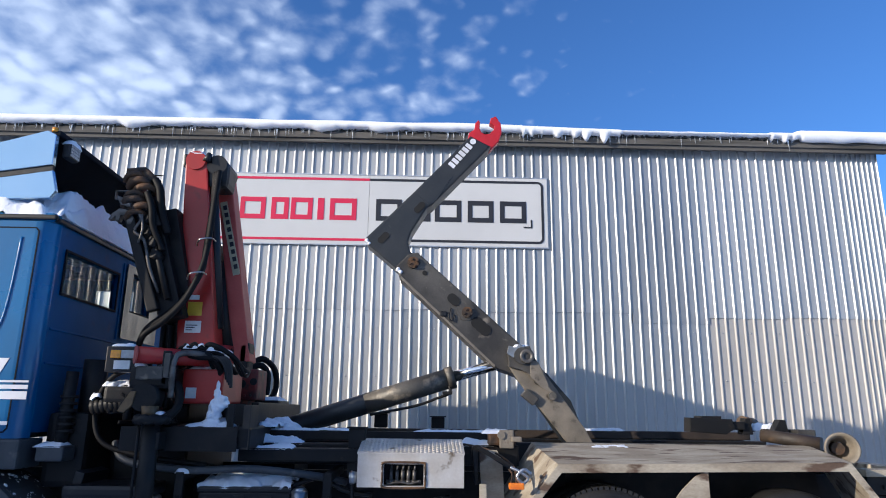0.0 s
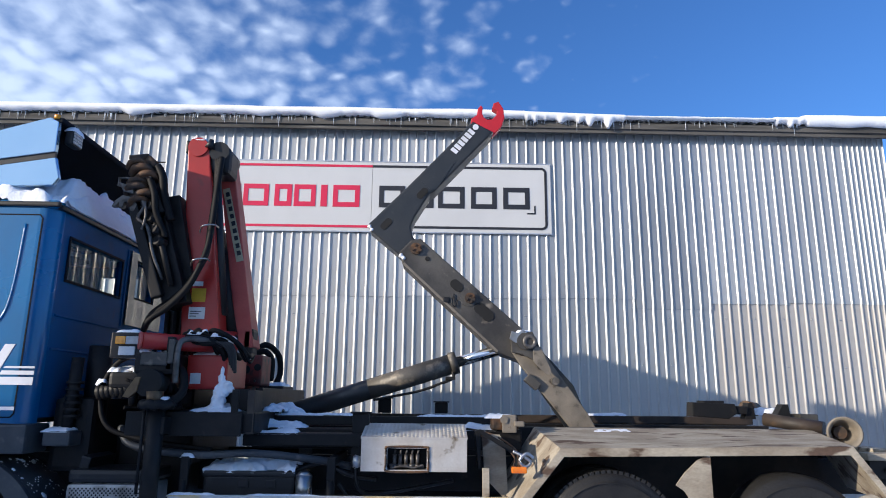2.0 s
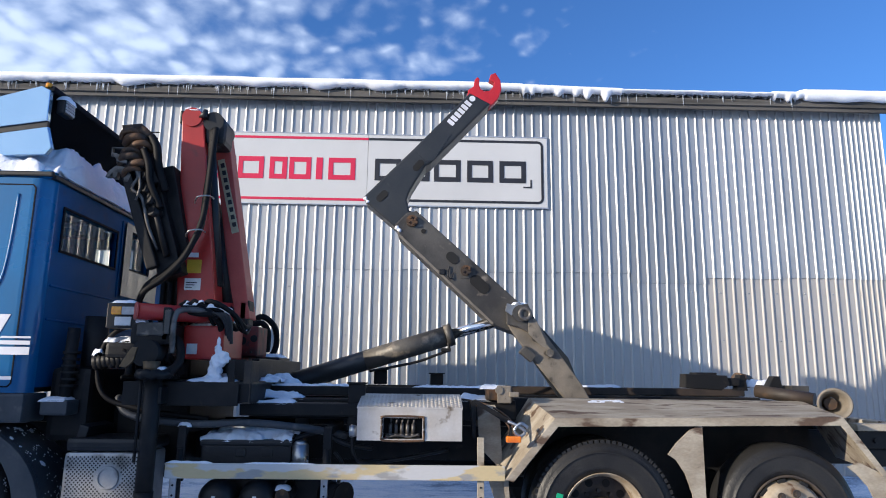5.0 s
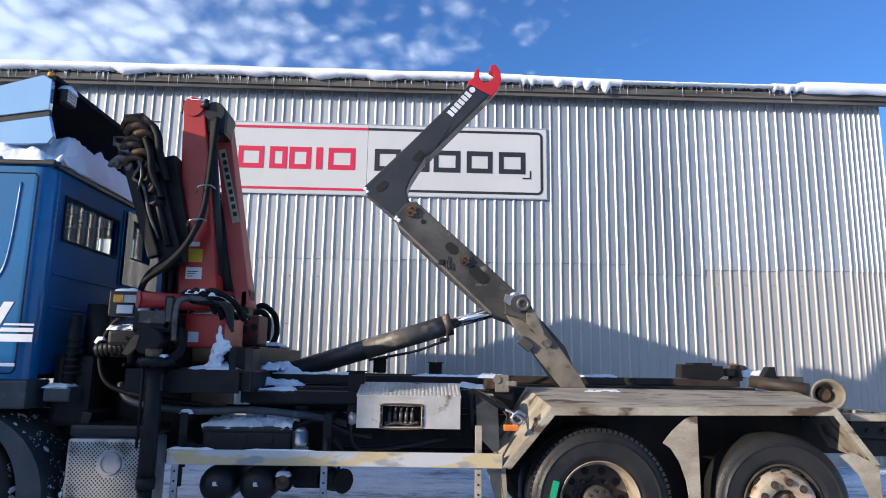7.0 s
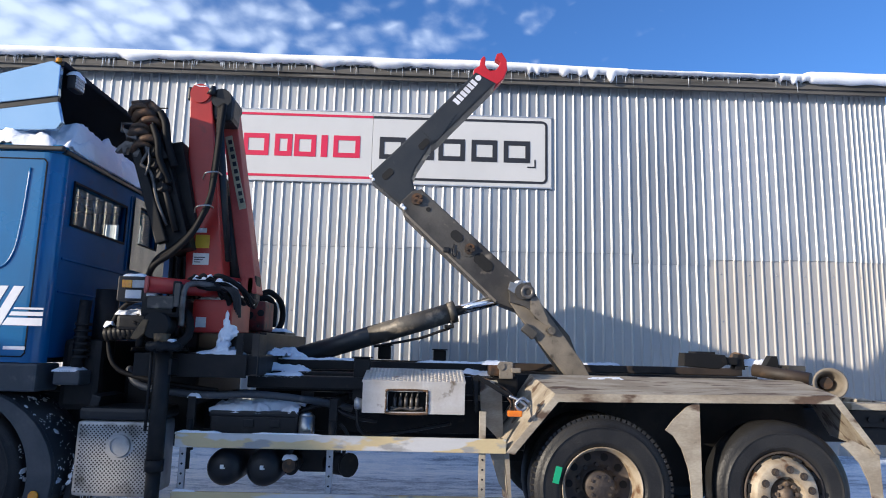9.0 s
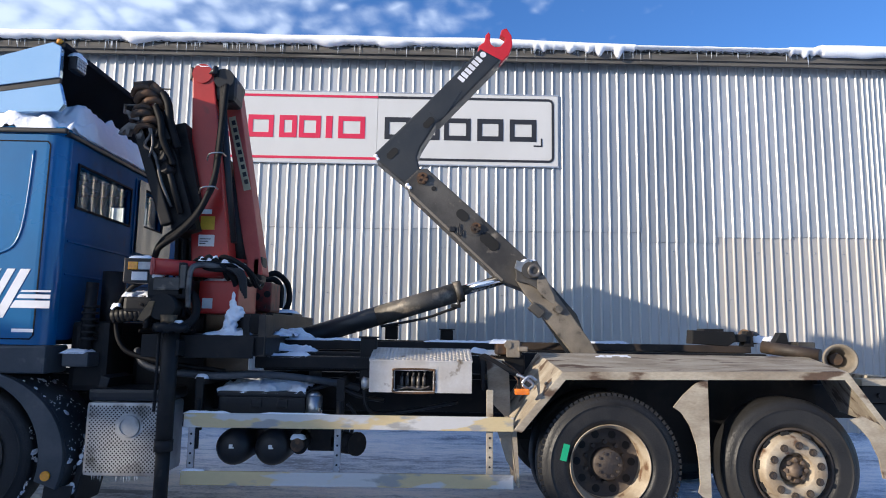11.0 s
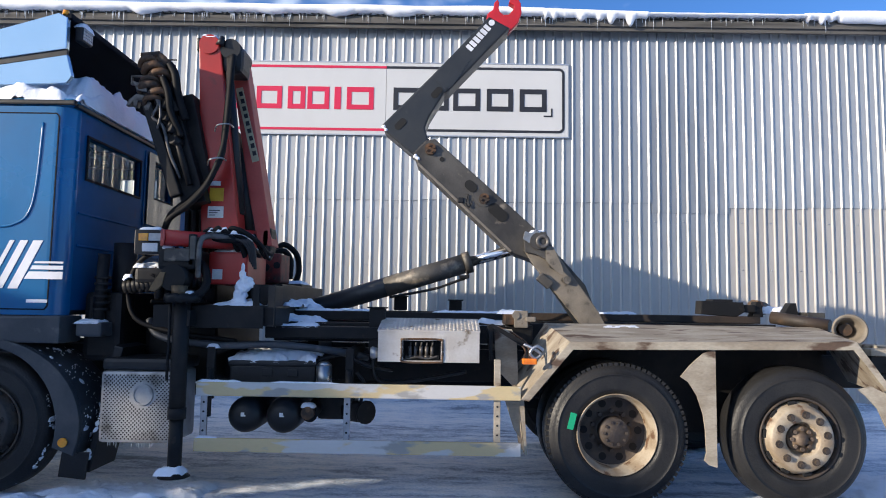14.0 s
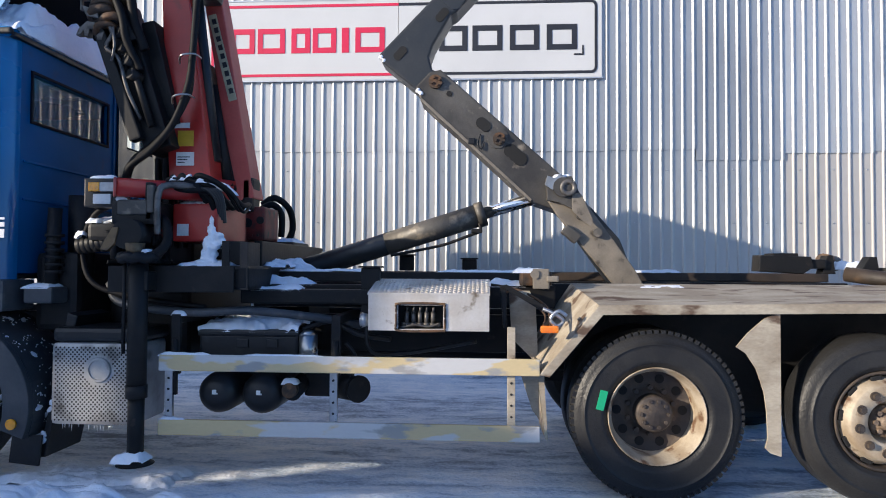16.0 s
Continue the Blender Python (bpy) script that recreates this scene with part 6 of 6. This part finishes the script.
bm = B()
for k in range(9):
    c = Vector((-2.50, 5.20, 1.59)).lerp(Vector((-2.20, 5.16, 1.635)), k / 8)
    ax = Vector((0.30, -0.04, 0.045)).normalized()
    rod(bm, c, c + ax * 0.037, 0.062, 0.045, segs=20)
part("bellows", bm, FRAME_BLACK, crane, "black ribbed rubber gaiter")

# ---- snow lying on the truck ----
def snow_patch(*a, label, **k):
    bm = B()
    lump(bm, *a, **k)
    solid("snow_patch", bm, SNOW, label, "snow", "snow patches on the truck")


def snow_clump(name_label, blobs, seed):
    """Crumbling snow built up from uneven lumps (x, y, z, radius, stretch upwards)."""
    bm = B()
    for k, (x, y, z, r, up) in enumerate(blobs):
        res = bmesh.ops.create_icosphere(bm, subdivisions=3, radius=1.0)
        for v in res["verts"]:
            w = 1 + 0.45 * noise.noise(v.co * 1.7 + Vector((seed, k * 3.1, 0))) + 0.25 * noise.noise(v.co * 4.5 + Vector((k, seed, 2)))
            v.co = Vector((x + v.co.x * r * w, y + v.co.y * r * w, z + v.co.z * r * up * w))
    ob = solid("snow_patch", bm, SNOW, name_label, "snow", "snow patches on the truck")
    merge = ob.modifiers.new("merge", "REMESH")
    merge.mode, merge.voxel_size, merge.use_smooth_shade = "VOXEL", 0.007, True


snow_patch(-3.32, -2.86, NEAR + 0.02, FAR - 0.1, CAB_Z1 + 0.055, 0.22, seed=1, nx=30, ny=60, ragged=0.25, label="deep snow lying on the blue cab roof")
snow_patch(-4.2, -2.95, NEAR - 0.015, NEAR + 0.12, CAB_Z1 + 0.055, 0.14, seed=2, nx=40, ragged=0.4, label="lumpy snow along the cab roof edge")
snow_patch(-3.36, -2.89, NEAR + 0.04, 6.5, CAB_Z1 + 0.055, 0.31, seed=61, ragged=0.22, label="heap of snow behind the roof spoiler")
snow_patch(-1.67, -0.985, 5.19, 5.62, 1.022, 0.06, seed=3, nx=44, ny=26, ragged=1.1, slope=(0, 0.10), label="uneven snow on the black battery box")
snow_patch(-1.84, -1.5, 5.22, 5.72, 1.878, 0.05, seed=4, label="snow on the red slewing housing")
snow_clump("peaked crumbling heap of snow on the crane beam", (
    (-1.60, 5.17, 1.47, 0.085, 0.5), (-1.68, 5.16, 1.46, 0.06, 0.4), (-1.50, 5.15, 1.46, 0.07, 0.35), (-1.59, 5.17, 1.53, 0.055, 1.1), (-1.585, 5.17, 1.61, 0.042, 1.3),
    (-1.575, 5.17, 1.69, 0.028, 1.5), (-1.572, 5.165, 1.755, 0.016, 2.2), (-1.525, 5.17, 1.65, 0.038, 0.9), (-1.50, 5.17, 1.62, 0.028, 0.8), (-1.545, 5.16, 1.59, 0.035, 0.9)), 5)
snow_clump("small snow clot on the arm's knee", ((-0.585, 6.14, 3.165, 0.024, 1.0), (-0.565, 6.13, 3.135, 0.018, 0.9)), 11)
snow_clump("snow clot under the boom's pin", ((-0.28, 6.11, 2.88, 0.024, 0.9), (-0.255, 6.10, 2.855, 0.018, 0.9)), 12)
snow_patch(-1.8, -1.2, 5.5, 6.0, 1.456, 0.05, seed=15, ragged=0.6, label="thin snow on the black crane beam")
snow_patch(-1.61, -1.39, 6.46, 6.9, 1.665, 0.04, seed=6, label="snow on the crane's rear block")
snow_patch(-2.38, -2.12, 5.12, 5.5, 1.735, 0.05, seed=7, ragged=0.6, label="broken snow on the valve bank")
snow_patch(-1.42, -0.95, 5.5, 5.68, 1.325, 0.03, seed=8, ragged=0.6, label="patchy snow on the side beam")
snow_patch(-1.40, -0.55, 5.72, 5.78, 1.416, 0.025, seed=9, ragged=0.6, label="strip of snow on the guide rail")
snow_patch(-1.36, -0.98, 5.5, 5.69, 1.33, 0.06, seed=41, ragged=0.9, label="snow beside the cylinder's foot")
snow_patch(-1.5, -1.05, 5.85, 6.2, 1.41, 0.10, seed=10, ragged=0.9, peak=True, label="snow heap round the cylinder's foot")
snow_patch(-0.1, 0.7, 5.71, 5.76, 1.416, 0.025, seed=11, ragged=0.6, label="strip of snow on the guide rail")
snow_patch(0.45, 0.70, 5.42, 5.54, 1.425, 0.03, seed=12, label="snow on the rusty latch block")
snow_patch(1.32, 1.66, 5.52, 5.65, 1.311, 0.010, seed=13, ragged=0.8, label="melting snow on the mudguard", slope=(0.005, 0.18))
snow_patch(-1.85, -1.5, NEAR + 0.0, NEAR + 0.03, 0.882, 0.02, seed=14, ny=4, label="thin snow along the guard rail")
snow_patch(-1.3, -0.75, NEAR + 0.0, NEAR + 0.03, 0.882, 0.012, seed=16, ny=4, label="thin snow along the guard rail")
snow_patch(-1.84, -1.66, NEAR + 0.0, NEAR + 0.03, 0.467, 0.02, seed=17, ny=4, label="thin snow on the lower guard rail")
snow_patch(-2.06, -1.86, 4.83, 5.0, 0.235, 0.05, seed=18, ragged=0.6, label="snow stuck on the outrigger foot")
snow_patch(2.9, 3.15, 6.0, 6.2, 1.46, 0.06, seed=19, ragged=0.5, label="snow on the rear deck gear")
snow_patch(1.35, 2.0, 6.72, 6.79, 1.416, 0.03, seed=20, ragged=0.5, label="snow on the far guide rail")
snow_patch(0.78, 0.93, 5.99, 6.06, 2.16, 0.03, seed=21, label="snow on the arm's pivot")
snow_patch(-2.84, -2.64, NEAR + 0.08, NEAR + 0.28, 1.305, 0.03, seed=22, label="snow on the step bracket")
snow_patch(-2.15, -2.02, 5.58, 5.76, 3.80, 0.035, seed=23, label="snow cap on the crane mast")
snow_patch(-1.08, -0.97, 5.14, 5.22, 0.685, 0.03, seed=24, label="snow on a filter end")

snow_patch(-1.76, -1.40, 5.06, 5.42, 1.456, 0.035, seed=31, ragged=0.4, label="thin snow on the crane's base plate")
snow_patch(-1.80, -1.55, 5.24, 5.6, 1.98, 0.06, seed=32, ragged=0.4, label="snow on the hoses above the housing")
snow_patch(-2.36, -2.18, 5.04, 5.15, 2.026, 0.03, seed=33, ragged=0.3, label="snow on the lamp bracket")
snow_patch(-2.0, -1.86, 4.9, 5.0, 1.535, 0.03, seed=34, ragged=0.4, label="snow on the leg's collar")
snow_patch(-1.36, -1.0, 5.3, 5.46, 1.295, 0.035, seed=35, ragged=0.5, label="patchy snow on the side beam")
snow_patch(-0.48, 0.0, 5.5, 5.68, 1.325, 0.03, seed=36, ragged=0.5, label="patchy snow behind the valve box")
snow_patch(0.28, 0.56, 5.5, 5.68, 1.325, 0.05, seed=37, ragged=0.4, label="snow behind the valve box")
snow_patch(-2.99, -2.91, 5.09, 5.26, 3.665, 0.05, seed=38, ragged=0.3, label="snow on the work lamp")
snow_patch(-1.80, -1.70, 5.07, 5.12, 1.135, 0.03, seed=40, ragged=0.3, label="snow on a guard bracket")

for k, (x, y, z, w) in enumerate(((-2.42, 5.1, 1.745, 0.10), (-2.28, 5.1, 1.745, 0.14), (-2.5, 5.12, 1.64, 0.07), (-2.15, 5.0, 1.885, 0.08), (-1.86, 5.14, 2.035, 0.16), (-1.68, 5.14, 2.02, 0.14), (-1.58, 5.18, 1.975, 0.07), (-2.02, 5.1, 1.885, 0.09))):
    snow_patch(x, x + w, y, y + 0.09, z, 0.045, seed=70 + k, ragged=1.0, label="small clot of snow on the crane's hoses")

def specks(bm, count, seed, place):
    """Small flecks of snow stuck to a surface: place(u, v) gives a point and the way out of the surface."""
    rnd = random.Random(seed)
    for _ in range(count):
        p, out = place(rnd.random(), rnd.random())
        if noise.noise(p * 7) < 0.05:
            continue
        r = rnd.uniform(0.002, 0.007) * (3.2 if rnd.random() < 0.14 else 1)
        q = out.to_track_quat("Z", "Y").to_matrix().to_4x4()
        m = Matrix.Translation(p) @ q @ Matrix.Rotation(rnd.uniform(0, 6), 4, "Z") @ Matrix.Diagonal((rnd.uniform(0.8, 2.2), 1, 0.45, 1))
        bmesh.ops.create_icosphere(bm, subdivisions=1, radius=r, matrix=m)


def on_arch(u, v):
    a = radians(-15 + 75 * u)
    out = Vector((math.cos(a), 0, math.sin(a)))
    return Vector((-3.49 + 0.80 * math.cos(a), NEAR + 0.05 + 0.4 * v, 0.53 + 0.66 * math.sin(a))), out


def on_tread(u, v):
    a = radians(-60 + 100 * u)
    out = Vector((math.cos(a), -0.25, math.sin(a))).normalized()
    return Vector((-3.49 + 0.524 * math.cos(a), 5.075 + 0.07 * v, 0.53 + 0.524 * math.sin(a))), out


def on_flap(u, v):
    return Vector((-2.675 + 0.19 * v - 0.02, NEAR + 0.095, 0.2 + 0.8 * v)), Vector((0.0, -1, 0.1))


for place, seed, count, label in ((on_arch, 3, 260, "snow flecks stuck on the front wheel arch"), (on_tread, 5, 200, "snow packed into the front tyre's tread"), (on_flap, 8, 120, "snow flecks on the black mud flap")):
    bm = B()
    specks(bm, count, seed, place)
    solid("snow_flecks", bm, SNOW, label, "snow", kind="stuff")
bm = B()
rnd2 = random.Random(9)
for _ in range(14):
    x, ln = rnd2.uniform(-2.5, -2.03), rnd2.uniform(0.015, 0.05)
    rod(bm, (x, NEAR + 0.04, 0.424), (x, NEAR + 0.04, 0.42 - ln), 0.004, 0.001, 6)
tagged(part("icicle", bm, ICE, guard), kind="stuff")

for a in ((-5.4, -1.4, 4.05, 4.90, -0.01, 0.15, 51), (-3.1, -1.75, 5.1, 5.5, -0.008, 0.05, 52), (-1.9, -0.6, 4.45, 4.8, -0.01, 0.07, 56), (1.55, 3.9, 4.30, 4.93, -0.02, 0.11, 53), (3.2, 4.6, 5.3, 6.2, -0.02, 0.05, 54), (-0.7, 1.6, 4.35, 4.85, -0.01, 0.06, 55)):
    bm = B()
    lump(bm, *a[:6], seed=a[6], ragged=0.6)
    solid("snow_ridge", bm, SNOW, "low ridge of loose snow along the wheel track", "snow", "snow ridges in the yard")

# ---- added out of view: blocks that shade the yard or darken reflections ----
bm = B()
# Added wall; its two slots let a sun patch and a thin streak through.
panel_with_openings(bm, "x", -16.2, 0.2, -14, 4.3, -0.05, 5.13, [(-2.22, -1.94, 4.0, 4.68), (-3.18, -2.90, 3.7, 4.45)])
solid("wall_west", bm, PLASTER, "unseen plain wall added to shade the yard, with two sun slots", "wall", kind="structure")

# Unseen block, added to keep the sun off the crane's base.
bm = B()
box(bm, -16.1, -15.5, -2.75, -2.0, 5.14, 5.95, 0.01)
box(bm, -16.15, -15.45, -2.8, -1.95, 5.95, 6.02, 0.01)
solid("parapet", bm, PLASTER, "unseen block added to shade the crane base", "building", kind="structure")
# Added dark block, unseen: darkens what the middle sheets mirror.
bm = B()
box(bm, 5.2, 17.0, -30, -22, -0.05, 9.8, 0.05)
solid("wall_south", bm, TIMBER, "unseen dark block added for the sheets to reflect", "building", kind="structure")
# A second unseen block, low and long, added to dim the lower reflections.
bm = B()
box(bm, -22, 5.0, -30, -23, -0.05, 3.3, 0.05)
solid("wall_southwest", bm, TIMBER, "unseen long low dark block added for the sheets to reflect", "building", kind="structure")

make_sheets()

# the hall is laid out above on a reduced plan: bring it to its true size and distance
HALL_EYE, HALL_SCALE = Vector((0.0, 0.03, 1.535)), 1.129
for ob in (wall, wall_east, roof, fascia, snow_on_roof, sign):
    ob.location = HALL_EYE + (ob.location - HALL_EYE) * HALL_SCALE
    ob.scale = (HALL_SCALE,) * 3
